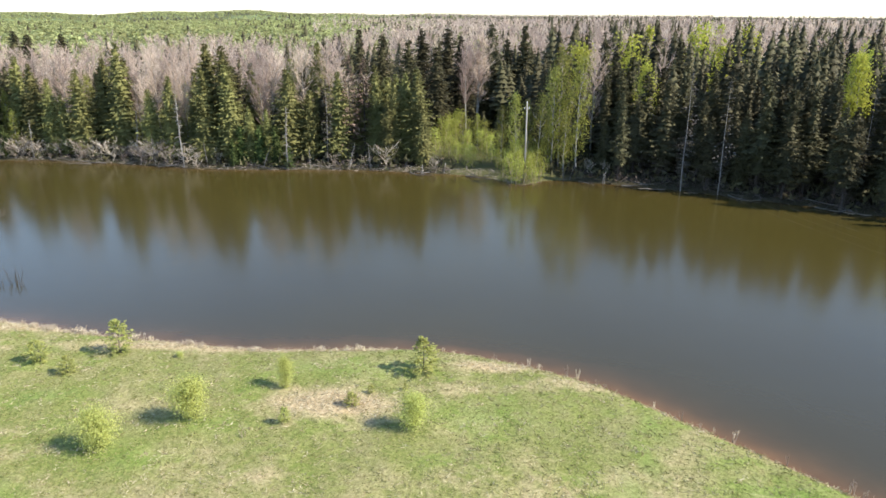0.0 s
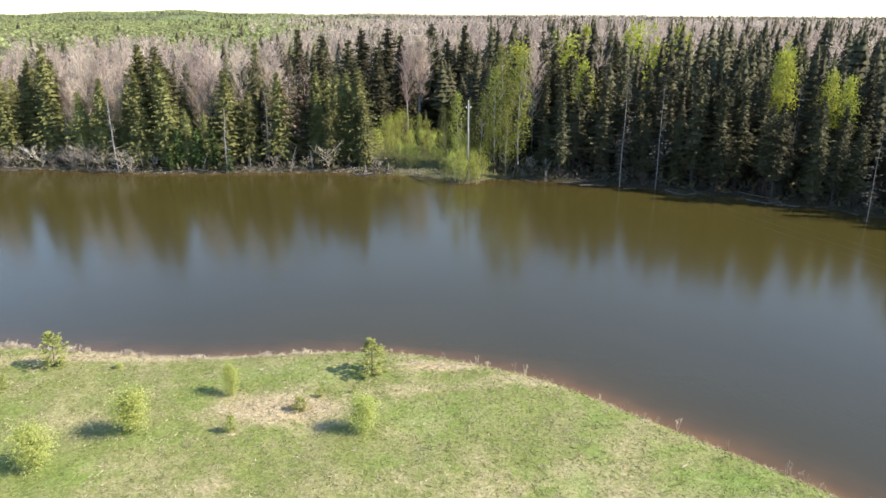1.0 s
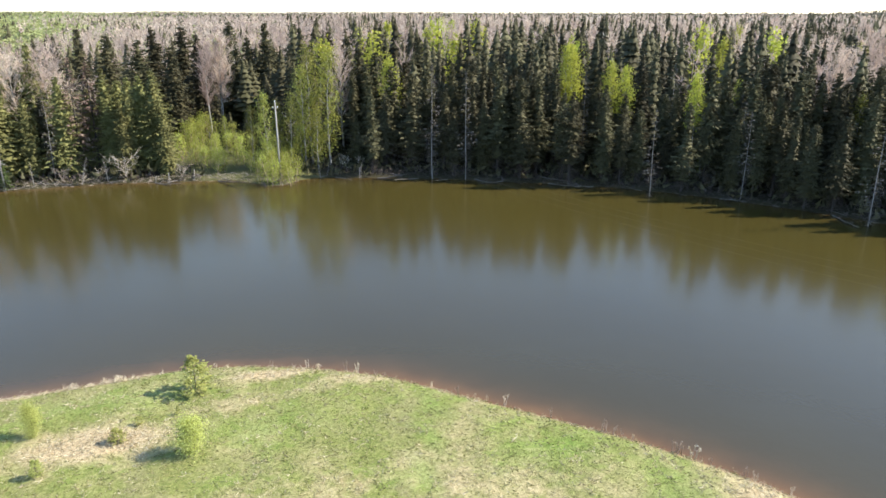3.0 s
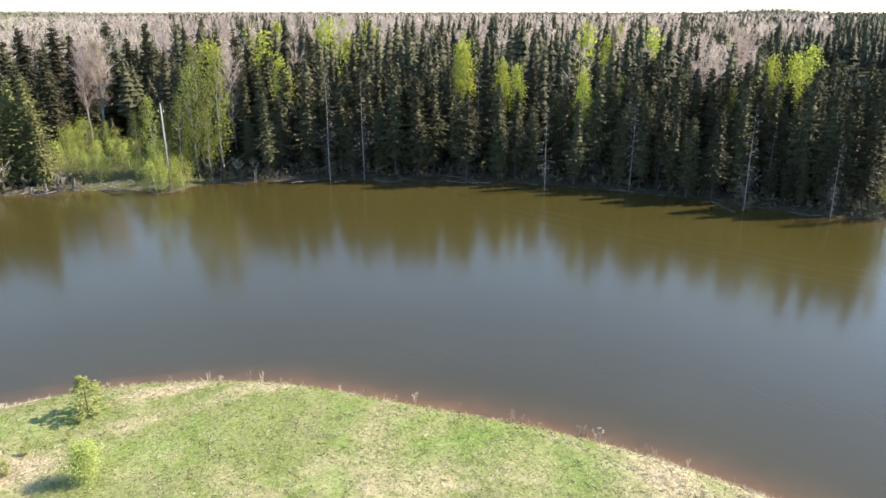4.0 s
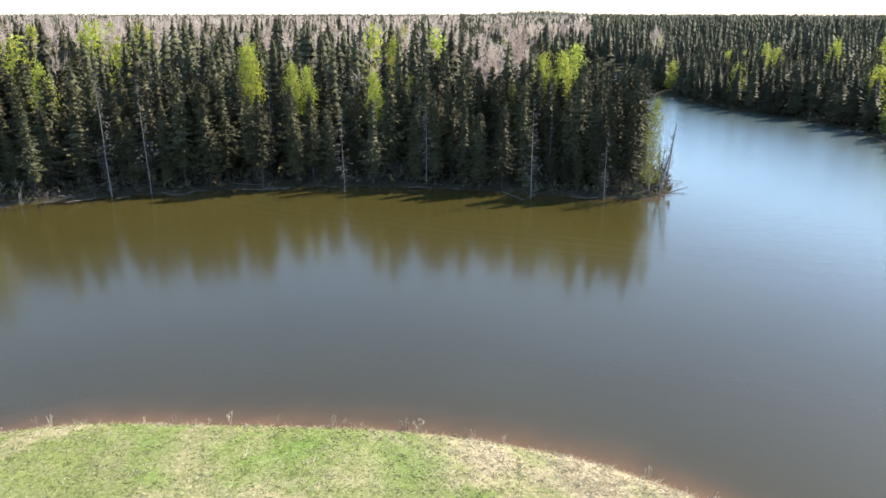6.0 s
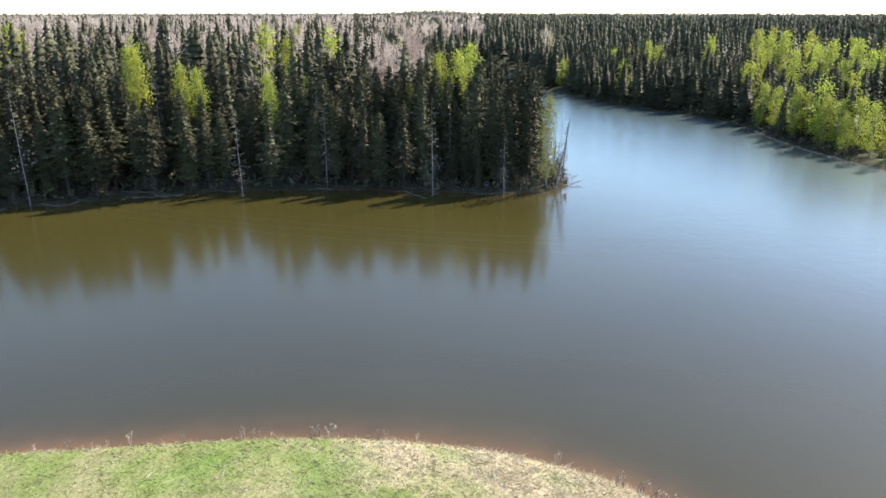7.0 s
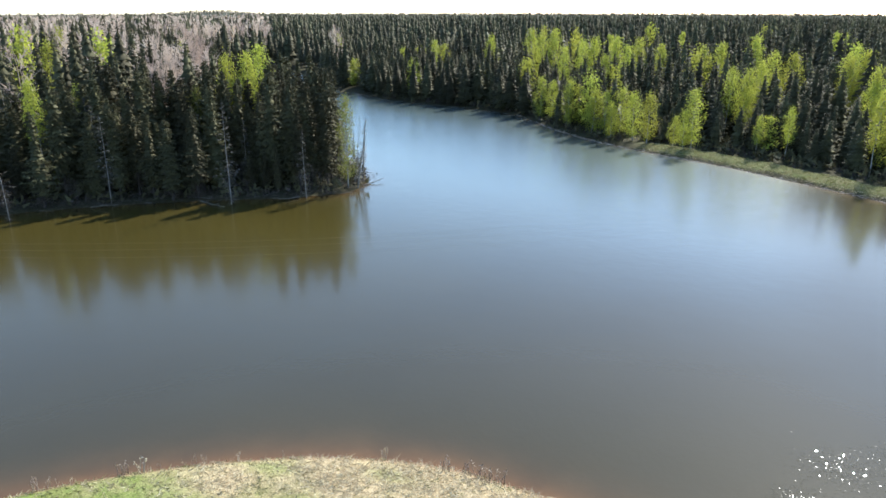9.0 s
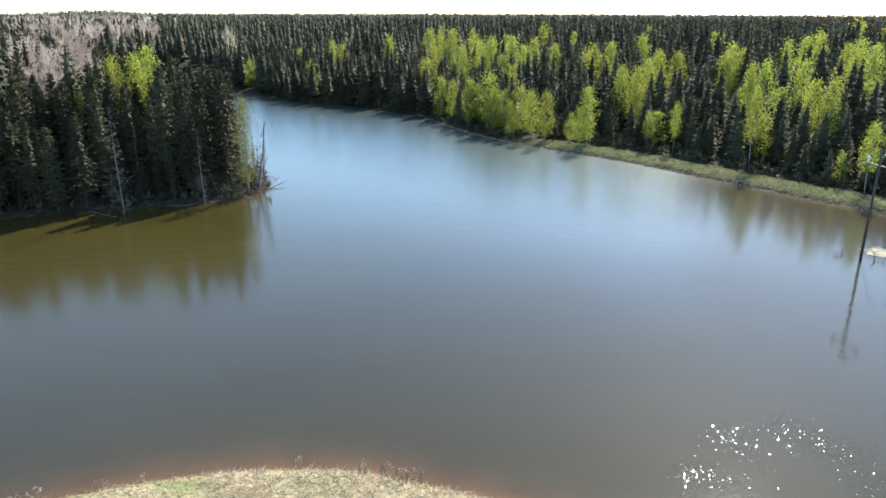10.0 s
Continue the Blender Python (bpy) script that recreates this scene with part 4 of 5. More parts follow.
    for k, name, label, tm, mat in ((0, "spruce_woods", "dense dark green spruce forest behind the lake shore", sp, SPRUCE), (1, "birch_woods", "yellow-green birches among the spruces", bi, BIRCHLEAF),
                                    (2, "aspen_woods", "leafless pinkish grey aspen wood", ba, TWIG), (3, "young_woods", "light green young birch wood", young, YOUNGLEAF)):
        s = kind == k
        if s.any():
            joined(name, label, tm, x[s], y[s], z[s], h[s], girth[s], which[s], mat, rng)


front_row()


def spit_trees():
    """The crowded slender trees and grey saplings on the end of the spit."""
    rng = np.random.RandomState(33)
    for k in range(2600):
        px, py = rng.uniform(60, 112), rng.uniform(40, 82)
        d = shore_distance(px, py)[0]
        if d < 0.25 or d > 16 or near_side(px, py) or not free(px, py, 1.5 if px > 72 else 2.0):
            continue
        u = rng.uniform()
        if (d < 2.0 and u < 0.5) or (px > 79.5 and d < 3.5 and u < 0.9):
            if px > 74 and rng.uniform() < 0.55:
                put(grey_spruces, px, py, rng.uniform(5, 9.5), girth=0.8)
            else:
                put(grey_brush if px > 78 else shaded_brush, px, py, rng.uniform(1.5, 4.0))
        elif u < 0.66:
            put(bare_spruces, px, py, rng.uniform(11, 16.5) * min(1.0, 0.72 + 0.05 * d), girth=1.05)
        elif u < 0.8:
            put(spruces, px, py, rng.uniform(5, 12))
        elif u < 0.9:
            put(thin_birches, px, py, rng.uniform(7, 12), girth=0.9)
        else:
            put(grey_spruces, px, py, rng.uniform(7, 13))


spit_trees()
for k in range(34):
    px, py = random.uniform(-70, -38), 0.0
    py = 103.0 - 0.17 * (px + 40) + random.uniform(0.6, 3.4)
    if shore_distance(px, py)[0] > 0.2:
        grey_brush.plant(px, py, random.uniform(1.2, 3.0), girth=1.5)
woods(60, 230, 3.2, 0, 51, 0, 28)
woods(60, 230, 4.3, 1, 52, 28)
woods(230, 420, 5.4, 1, 58, 0, 40, 20)
woods(230, 520, 7.6, 2, 53)
woods(520, 1500, 18.0, 3, 54)
woods(1500, 4000, 50.0, 3, 55)
woods(500, 1600, 17.0, 3, 56, az1=14)
woods(1600, 4200, 42.0, 3, 57, az1=20)


def undergrowth():
    """Low dark scrub, saplings and brush on the forest floor along the far shores."""
    rng = np.random.RandomState(71)
    # the dry twigs use the colour darkened for shade
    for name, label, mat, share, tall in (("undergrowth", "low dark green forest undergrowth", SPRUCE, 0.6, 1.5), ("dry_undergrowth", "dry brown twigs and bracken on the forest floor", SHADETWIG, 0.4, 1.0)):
        x, y, d, _ = scatter(1.25, 60, 190, -37, 113, 72 + int(10 * share))
        ok = (rng.uniform(0, 1, len(x)) < share) & (d < 24) & ~in_corridor(x, y, 5.0) & ~((y < 14) & (x > 80) & (d < 6))
        x, y, d = x[ok], y[ok], d[ok]
        z = at_ground(x, y)
        n, per = len(x), 7
        base = np.repeat(np.stack([x, y, z], 1), per, 0) + rng.normal(0, 0.4, (n * per, 3)) * [1, 1, 0] + rng.uniform(0, 0.7, (n * per, 1)) * [0, 0, tall]
        w = rng.normal(0, 0.6, (n * per, 3)) + [0, 0, 0.5]
        ln = rng.uniform(0.3, 0.8, n * per) * tall
        sh = Shape()
        b = base + w / np.linalg.norm(w, axis=1, keepdims=True) * ln[:, None]
        blades(sh, base, b, ln * 0.5, rng)
        v, f = sh.arrays()
        tagged(new(name, mesh_from(name, v, f, mat)), label, "undergrowth", kind="stuff")


undergrowth()

# ---- standing and fallen dead wood ----


def dead_trunk_shape(seed, height, radius, stubs, crook=0.05):
    rng = np.random.RandomState(seed)
    trunk, twig = Shape(), Shape()
    n = 8
    zs = np.linspace(0, height, n)
    path = np.stack([np.cumsum(rng.normal(0, crook, n)), np.cumsum(rng.normal(0, crook, n)), zs], 1)
    path[0, :2] = 0
    tube(trunk, path, radius * np.linspace(1, 0.25, n) ** 0.8 * rng.uniform(0.9, 1.1, n), 7)
    for k in range(stubs):
        z = height * rng.uniform(0.15, 0.97)
        p = np.array([np.interp(z, zs, path[:, i]) for i in range(3)])
        a, ln = rng.uniform(0, 6.28), rng.uniform(0.25, 1.0) * (0.4 + 0.09 * height * (1 - z / height))
        q = p + np.array([math.cos(a) * ln, math.sin(a) * ln, rng.uniform(-0.5, 0.35) * ln])
        tube(twig, [p, (p + q) / 2 + rng.normal(0, 0.04, 3), q], [0.035, 0.025, 0.008], 3)
    return trunk, twig, Shape()


def dead_trunk_maker(seed, name, label, category, group, height, radius, stubs, crook=0.05, wood=SNAGWOOD):
    def build():
        root = tagged(new(name), label, category, group)
        for shape, pname in zip(dead_trunk_shape(seed, height, radius, stubs, crook)[:2], ("trunk", "branch_stubwork")):
            v, f = shape.arrays()
            ob = new(pname, mesh_from(pname, v, f, wood, None, True))
            ob.parent = root
            if pname != "trunk":
                tagged(ob, "short broken branches", kind="stuff")
        return root
    return (height, build)


snags = Grove([dead_trunk_maker(300 + i, "dead_snag", "bleached dead tree trunk standing at the waterline", "dead tree", "waterline snags", 8.0, 0.10, 70) for i in range(3)])
SNAGS = [(-37.9, 102.3, 10.0, 3), (-42.6, 103.5, 4.6, 0), (-22.4, 101.1, 9.0, -2), (-63.1, 108.2, 6.0, 4), (-46.5, 106.8, 7.4, -6), (-26.1, 101.3, 3.7, -24), (-19.2, 101.4, 3.2, 5),
         (-10.5, 101.4, 3.2, 0), (16.5, 94.6, 2.6, -8), (17.4, 94.8, 2.2, 12), (21.5, 92.2, 2.8, 14), (-13.6, 101.0, 4.2, -20), (-34.5, 102.4, 3.6, 10)]
for px, py, tall, tip in SNAGS:
    snags.plant(px, py, tall, lean=(random.uniform(-4, 4), tip))
# the leaning poles at the end of the spit
for px, py, tall, tip in ((79.3, 41.9, 8.8, 8), (82.8, 43.2, 8.2, 6), (80.6, 42.6, 5.5, -7), (84.2, 44.6, 5.0, 12), (81.6, 43.6, 6.5, 3)):
    snags.plant(px, py, tall, lean=(random.uniform(-5, 5), tip), turn=0.0)

logs = Grove([dead_trunk_maker(320 + i, "fallen_log", "grey fallen log lying along the shore", "log", "fallen logs", 5.0, 0.10, 14, 0.07, LOGWOOD) for i in range(4)])


def lay_logs():
    """Driftwood and windfall along the far shore."""
    rng = np.random.RandomState(8)
    line = np.array(smooth(FAR_SHORE, False, 6))
    seg = np.hypot(*np.diff(line, axis=0).T)
    at = np.concatenate([[0], np.cumsum(seg)])
    lo = at[np.argmin(np.hypot(line[:, 0] - 86, line[:, 1] - 46))]
    hi = at[np.argmin(np.hypot(line[:, 0] + 72, line[:, 1] - 108))]
    for k in range(46):
        u = lo + (hi - lo) * (k + rng.uniform(0, 1)) / 46
        px, py = np.interp(u, at, line[:, 0]), np.interp(u, at, line[:, 1])
        qx, qy = np.interp(u + 1, at, line[:, 0]), np.interp(u + 1, at, line[:, 1])
        along = math.degrees(math.atan2(qy - py, qx - px)) + rng.choice([-150, -30, 0, 20, 150, 180, 40]) + rng.uniform(-20, 20)
        off = rng.uniform(-0.5, 0.9)
        px, py = px - (qy - py) * off, py + (qx - px) * off
        m = logs.plant(px, py, rng.uniform(1.8, 5.5), z=max(0.06, float(at_ground(px, py)[0])) + 0.05, lean=(0, 0), turn=0)
        m.matrix_basis = Matrix.Translation((px, py, m.location.z)) @ Matrix.Rotation(radians(along), 4, "Z") @ Matrix.Rotation(radians(90 - rng.uniform(0, 7)), 4, "Y") @ Matrix.Diagonal((*m.scale, 1))


lay_logs()

# ---- power line ----


def part(name, shape, mat, parent, label="", smooth_shade=False):
    v, f = shape.arrays()
    ob = new(name, mesh_from(name, v, f, mat, None, smooth_shade))
    ob.parent = parent
    if label:
        ob["label"] = label
    return ob


def capped(shape, p, q, r0, r1, sides=10):
    """A closed round bar."""
    p, q = np.array(p, float), np.array(q, float)
    w = (q - p) * 0.002
    tube(shape, [p, p + w, q - w, q], [0.001, r0, r1, 0.001], sides)


PORCELAIN = Mat("white_porcelain", 0.25, 0.5)
PORCELAIN.color(PORCELAIN.ramp(PORCELAIN.noise(6.0, 3), [(0.3, (0.66, 0.66, 0.64)), (0.7, (0.80, 0.80, 0.78))]))
STEEL = Mat("weathered_steel", 0.5, 0.4)
STEEL.bsdf.inputs["Metallic"].default_value = 0.7
STEEL.color(STEEL.ramp(STEEL.noise(8.0, 4), [(0.3, (0.10, 0.10, 0.10)), (0.7, (0.22, 0.21, 0.20))]))
WIRE = Mat("dark_wire", 0.9, 0.1)
WIRE.color(WIRE.ramp(WIRE.noise(0.5, 3), [(0.3, (0.05, 0.05, 0.05)), (0.7, (0.09, 0.09, 0.09))]))
PORCELAIN, STEEL, WIRE = PORCELAIN.m, STEEL.m, WIRE.m
ACROSS = np.array([0.893, 0.449, 0.0])


def utility_pole(x, y, z, tall, mat, label, arm):
    root = tagged(new("utility_pole"), label, "utility pole", "power line poles")
    root.location = (x, y, z)
    body = Shape()
    capped(body, (0, 0, 0), (0, 0, tall - z), 0.13, 0.085, 12)
    part("pole", body, mat, root, smooth_shade=True)
    ends = []
    top = tall - z
    if arm:
        bar = Shape()
        capped(bar, -1.75 * ACROSS + [0, 0, top - 1.55], 1.35 * ACROSS + [0, 0, top - 1.55], 0.06, 0.06, 6)
        part("crossarm", bar, STEEL, root, "dark steel crossarm")
        spots = [(-1.7, top - 1.5), (1.3, top - 1.5), (-0.55, top - 0.55)]
        pin = Shape()
        capped(pin, (0, 0, top - 0.55), -0.6 * ACROSS + [0, 0, top - 0.55], 0.03, 0.03, 6)
        part("bracket", pin, STEEL, root)
    else:
        spots = [(-0.35, top - 0.75), (0.35, top - 0.75), (0.0, top)]
        bar = Shape()
        capped(bar, -0.42 * ACROSS + [0, 0, top - 0.8], 0.42 * ACROSS + [0, 0, top - 0.8], 0.035, 0.035, 6)
        part("crossarm", bar, STEEL, root, "short steel bracket")
    for s, h in spots:
        size = 1.0 if arm else 0.35
        ins = Shape()
        base = s * ACROSS + [0, 0, h]
        for k in range(3):
            capped(ins, base + [0, 0, 0.20 * k * size], base + [0, 0, (0.20 * k + 0.19) * size], 0.13 * size, 0.10 * size, 10)
        part("insulator", ins, PORCELAIN, root, "white porcelain insulator")
        ends.append(np.array([x, y, z]) + base + [0, 0, 0.05])
    return ends


ends_a = utility_pole(10.9, 92.6, 0.1, 10.7, POLEWOOD, "bleached wooden utility pole standing in a willow clump", False)
ends_b = utility_pole(69.6, -24.1, -0.4, 10.3, DARKPOLE, "dark wooden utility pole standing in the lake", True)
for p, q in zip(ends_a, ends_b):
    cable = Shape()
    t = np.linspace(0, 1, 28)[:, None]
    path = p + (q - p) * t
    path[:, 2] -= 4 * 4.6 * (t * (1 - t))[:, 0]
    tube(cable, path, np.full(28, 0.004), 3)
    v, f = cable.arrays()
    tagged(new("power_cable", mesh_from("power_cable", v, f, WIRE)), "thin sagging power cable strung over the lake", "cable", "power cables")

# ---- the near bank: bushes ----
NEARLEAF = leaf_material("bush_leaves", (0.34, 0.37, 0.10), (0.44, 0.465, 0.135), (0.54, 0.555, 0.19), 0.5, vary=0.16)
young_pines = Grove([conifer_maker(400 + i, (SPRUCEBARK, PINE, GREYTWIG), "young_pine", "bushy young pine growing in the lakeside meadow", "tree", "young pines", height=2.5, spread=1.0,
                                   start=0.0, levels=13, per=9, sprays=4, droop=0.30, rise=0.45, size=0.50, uneven=0.4, taper=0.72) for i in range(3)])
bushes = Grove([leafy_maker(410 + i, (SPRUCEBARK, NEARLEAF, TWIG), "leafy_bush", "light green leafy bush standing in the meadow grass", "bush", "meadow bushes", height=2.4, reach=1.0,
                            low=0.02, limbs=30, leaves=7000, leaf=0.088, lift=1.6, hang=-0.2, sides=3) for i in range(3)])
for px, py, tall, girth in ((-1.2, 39.1, 2.4, 1.2), (-21.0, 41.6, 2.45, 1.15), (-25.4, 40.2, 1.5, 1.45), (-23.1, 38.9, 1.2, 1.35), (-5.1, 35.0, 0.95, 1.5), (-4.1, 36.5, 0.55, 1.4), (-2.2, 37.0, 0.55, 1.0), (-8.5, 33.2, 1.0, 1.2)):
    young_pines.plant(px, py, tall, girth=girth)
for px, py, tall, girth in ((-13.4, 33.8, 2.3, 1.2), (-17.4, 31.0, 1.9, 1.45), (-1.5, 32.7, 1.85, 1.2), (-9.4, 37.0, 1.75, 0.8), (-17.0, 41.1, 0.4, 1.6)):
    bushes.plant(px, py, tall, girth=girth)

# ---- grass, straw and weeds ----


def grass_material(name, stops_green, stops_dry):
    m = Mat(name, 0.75, 0.1)
    g = m.node("NewGeometry")
    rnd = g.outputs["Random Per Island"]
    col = m.mix(m.attr("dry"), m.ramp(rnd, stops_green), m.ramp(rnd, stops_dry))
    m.color(col)
    tr = m.node("BsdfTranslucent")
    m.link(col, tr.inputs[0])
    mx = m.node("MixShader", Fac=0.25)
    m.link(m.bsdf.outputs[0], mx.inputs[1])
    m.link(tr.outputs[0], mx.inputs[2])
    m.link(mx.outputs[0], m.t.nodes["Material Output"].inputs["Surface"])
    return m.m


GRASS = grass_material("grass_blades", [(0.0, (0.085, 0.10, 0.024)), (0.5, (0.165, 0.173, 0.050)), (1.0, (0.29, 0.268, 0.11))],
                       [(0.0, (0.28, 0.21, 0.12)), (0.5, (0.46, 0.38, 0.24)), (1.0, (0.62, 0.54, 0.38))])


def blade_sheet(name, label, x, y, tall, dry, rng, width=0.05, per=4, splay=0.5):
    """Tufts of upright blades as one object."""
    n = len(x)
    z = at_ground(x, y)
    base = np.repeat(np.stack([x, y, z - 0.02], 1), per, 0) + rng.normal(0, 0.07, (n * per, 3)) * [1, 1, 0]
    h = np.repeat(tall, per) * rng.uniform(0.6, 1.2, n * per)
    tip = base + np.stack([rng.normal(0, splay, n * per) * h, rng.normal(0, splay, n * per) * h, h], 1)
    sh = Shape()
    blades(sh, base, tip, np.full(n * per, width) * rng.uniform(0.6, 1.4, n * per), rng)
    v, f = sh.arrays()
    me = mesh_from(name, v, f, GRASS, {"dry": np.repeat(np.repeat(dry, per), 3)})
    tagged(new(name, me), label, "grass", kind="stuff")


def near_points(count, rng, r0=25, r1=58, az0=-38, az1=86):
    r = np.sqrt(rng.uniform(r0 * r0, r1 * r1, count))
    a = np.radians(rng.uniform(az0, az1, count))
    x, y = r * np.sin(a), r * np.cos(a)
    d = shore_distance(x, y)
    ok = (d > 0.15) & near_side(x, y)
    return x[ok], y[ok], d[ok]


def meadow():
    rng = np.random.RandomState(90)
    x, y, d = near_points(50000, rng)
    patch = 0.5 + 0.5 * waves(x, y, 4.5, 61)
    dry = np.clip(dryness(x, y) * 1.5 + 0.35 * (patch > 0.72) + rng.uniform(-0.25, 0.25, len(x)), 0, 1)
    dry = np.maximum(dry, np.clip(1.1 - d / 1.3, 0, 0.75) * rng.uniform(0.2, 1, len(x)))
    blade_sheet("meadow_grass", "short spring meadow grass mixed with dry straw", x, y, rng.uniform(0.03, 0.09, len(x)) * (1 + 0.9 * dry), dry, rng, 0.05, 4, 1.3)
    # coarser tussocks, some green and some bleached
    x, y, d = near_points(15000, rng)
    tone = np.clip(0.5 + 0.6 * waves(x, y, 3.0, 67) + rng.uniform(-0.4, 0.4, len(x)), 0, 0.9)
    blade_sheet("grass_tussocks", "coarse uneven tussocks of green and bleached grass", x, y, rng.uniform(0.04, 0.10, len(x)), tone, rng, 0.05, 8, 1.6)
    # straw lying and standing in the dry patches and along the bank
    x, y, d = near_points(90000, rng)
    s = dryness(x, y) + 0.6 * (d < 1.0) * (x < -3)
    ok = s > rng.uniform(0.25, 1.0, len(x))
    x, y = x[ok], y[ok]
    blade_sheet("dry_straw", "pale flattened dry grass on the bank", x, y, rng.uniform(0.05, 0.15, len(x)), np.full(len(x), 1.0), rng, 0.026, 9, 2.0)


meadow()


def weed_shape(seed, tall, stems, spread, heads=True):
    rng = np.random.RandomState(seed)
    stem, tuft = Shape(), Shape()
    for k in range(stems):
        a, r = rng.uniform(0, 6.28), rng.uniform(0, spread)
        p = np.array([r * math.cos(a), r * math.sin(a), 0])
        h = tall * rng.uniform(0.55, 1.0)
        q = p + np.array([rng.normal(0, 0.15) * h, rng.normal(0, 0.15) * h, h])
        tube(stem, [p, (p + q) / 2 + rng.normal(0, 0.02, 3), q], [0.012, 0.010, 0.005], 3)
        if heads:
            n = 5
            kites(tuft, np.repeat(q[None], n, 0) - rng.uniform(0, 0.22, (n, 1)) * (q - p) / h, rng.normal(0, 0.5, (n, 3)) + [0, 0, 0.6], np.full(n, 0.10), np.full(n, 0.03), rng, 0.3)
    return stem, tuft


def weed_maker(seed, name, label, tall, stems, spread, mat):
    def build():
        root = tagged(new(name), label, "weed", "bank weeds")
        for shape, pname in zip(weed_shape(seed, tall, stems, spread), ("stemwork", "seed_tuft")):
            v, f = shape.arrays()
            ob = new(pname, mesh_from(pname, v, f, mat))
            ob.parent = root
            tagged(ob, "", kind="stuff")
        return root
    return (tall, build)


STRAW = leaf_material("dry_reed", (0.34, 0.27, 0.18), (0.50, 0.42, 0.29), (0.66, 0.58, 0.44), 0.2)
REDWEED = leaf_material("dry_red_weed", (0.16, 0.115, 0.085), (0.25, 0.19, 0.14), (0.36, 0.29, 0.22), 0.1)
weeds = Grove([weed_maker(430 + i, "dry_weed", "dry brown weed stalks on the bank edge", 0.9, 5, 0.16, REDWEED if i % 2 else STRAW) for i in range(4)])
reed_clumps = Grove([weed_maker(440 + i, "reed_clump", "pale broken clump of dead reeds at the water's edge", 0.6, 26, 0.35, STRAW) for i in range(3)])


def bank_weeds():
    rng = np.random.RandomState(12)
    line = np.array(smooth(NEAR_SHORE, False, 6))
    at = np.concatenate([[0], np.cumsum(np.hypot(*np.diff(line, axis=0).T))])
    def pick(px, py):
        return at[np.argmin(np.hypot(line[:, 0] - px, line[:, 1] - py))]
    def along(u, off):
        px, py = np.interp(u, at, line[:, 0]), np.interp(u, at, line[:, 1])
        qx, qy = np.interp(u + 0.5, at, line[:, 0]), np.interp(u + 0.5, at, line[:, 1])
        return px + (qy - py) * 2 * off, py - (qx - px) * 2 * off
    for k in range(52):
        u = rng.uniform(pick(-38, 49), pick(-4, 43.4))
        px, py = along(u, rng.uniform(-0.1, 0.9))
        reed_clumps.plant(px, py, rng.uniform(0.2, 0.5), girth=rng.uniform(1.2, 2.2), z=float(at_ground(px, py)[0]) - 0.03)
    for k in range(34):
        u = rng.uniform(pick(-2, 43.4), pick(27.8, 5))
        px, py = along(u, rng.uniform(0.1, 0.8))
        weeds.plant(px, py, rng.uniform(0.35, 1.0), girth=rng.uniform(0.8, 1.6), z=float(at_ground(px, py)[0]) - 0.03)
    for px, py in ((28.0, 8.2), (27.7, 8.8), (27.9, 7.6), (27.4, 8.2), (28.0, 9.4), (27.6, 10.4)):
        weeds.plant(px, py, 0.85, girth=2.0, variant=1)


bank_weeds()

# ---- drowned brush and the reed islet ----
DARKTWIG = bark_material("wet_dead_wood", (0.035, 0.03, 0.025), (0.10, 0.085, 0.07))
def drowned_maker(seed):
    def build():
        root = tagged(new("drowned_brush"), "dark twigs of drowned brush poking from the water", "brush", "drowned brush")
        stem, tuft = weed_shape(seed, 1.0, 9, 0.22, False)
        v, f = stem.arrays()
        ob = tagged(new("stemwork", mesh_from("stemwork", v, f, DARKTWIG)), kind="stuff")
        ob.parent = root
        return root
    return (1.0, build)


sticks = Grove([drowned_maker(460 + i) for i in range(3)])
for px, py, tall in ((-36.1, 55.9, 1.7), (-36.9, 55.2, 0.8), (-35.2, 55.2, 0.7), (-49.3, 76.3, 1.5), (-50.5, 77.4, 0.9), (-48.5, 81.1, 0.9), (69.6, -22.0, 0.9), (70.3, -22.7, 0.7), (69.0, -25.1, 1.0), (68.7, -25.6, 0.8),
                     (72.4, -27.0, 1.3), (73.2, -27.6, 1.1), (86.0, 43.0, 0.8), (87.6, 43.2, 0.5)):
    sticks.plant(px, py, tall, z=-0.12, girth=1.3, lean=(random.uniform(-12, 12), random.uniform(-12, 12)))


def reed_islet():
    """A low mat of bleached reed stems by the pole in the lake."""
    rng = np.random.RandomState(5)
    root = tagged(new("reed_mat"), "low floating mat of bleached dead reeds", "reed mat")
    root.location = (71.6, -27.0, 0)
    sh = Shape()
    n, m = 18, 5
    v = [(0, 0, 0.16)]
    f = []
    for j in range(1, m + 1):
        for i in range(n):
            a = i * 2 * math.pi / n
            r = j / m * (1 + 0.22 * math.sin(3 * a + 1) + 0.1 * math.sin(7 * a))
            v.append((1.2 * r * math.cos(a), 2.1 * r * math.sin(a), 0.17 * (1 - (j / m) ** 2) - 0.02 + rng.normal(0, 0.02)))
    for i in range(n):
        f.append((0, 1 + i, 1 + (i + 1) % n))
        for j in range(m - 1):
            a, b = 1 + j * n + i, 1 + j * n + (i + 1) % n
            f += [(a, a + n, b + n), (a, b + n, b)]
    sh.add(v, f)
    part("mat", sh, STRAW, root)
    st = Shape()
    a = np.stack([rng.normal(0, 0.6, 300), rng.normal(0, 1.0, 300), np.full(300, 0.1)], 1)
    blades(st, a, a + np.stack([rng.normal(0, 0.5, 300), rng.normal(0, 0.5, 300), rng.uniform(0.0, 0.25, 300)], 1), np.full(300, 0.05), rng)
    tagged(part("reed_stemwork", st, STRAW, root), kind="stuff")


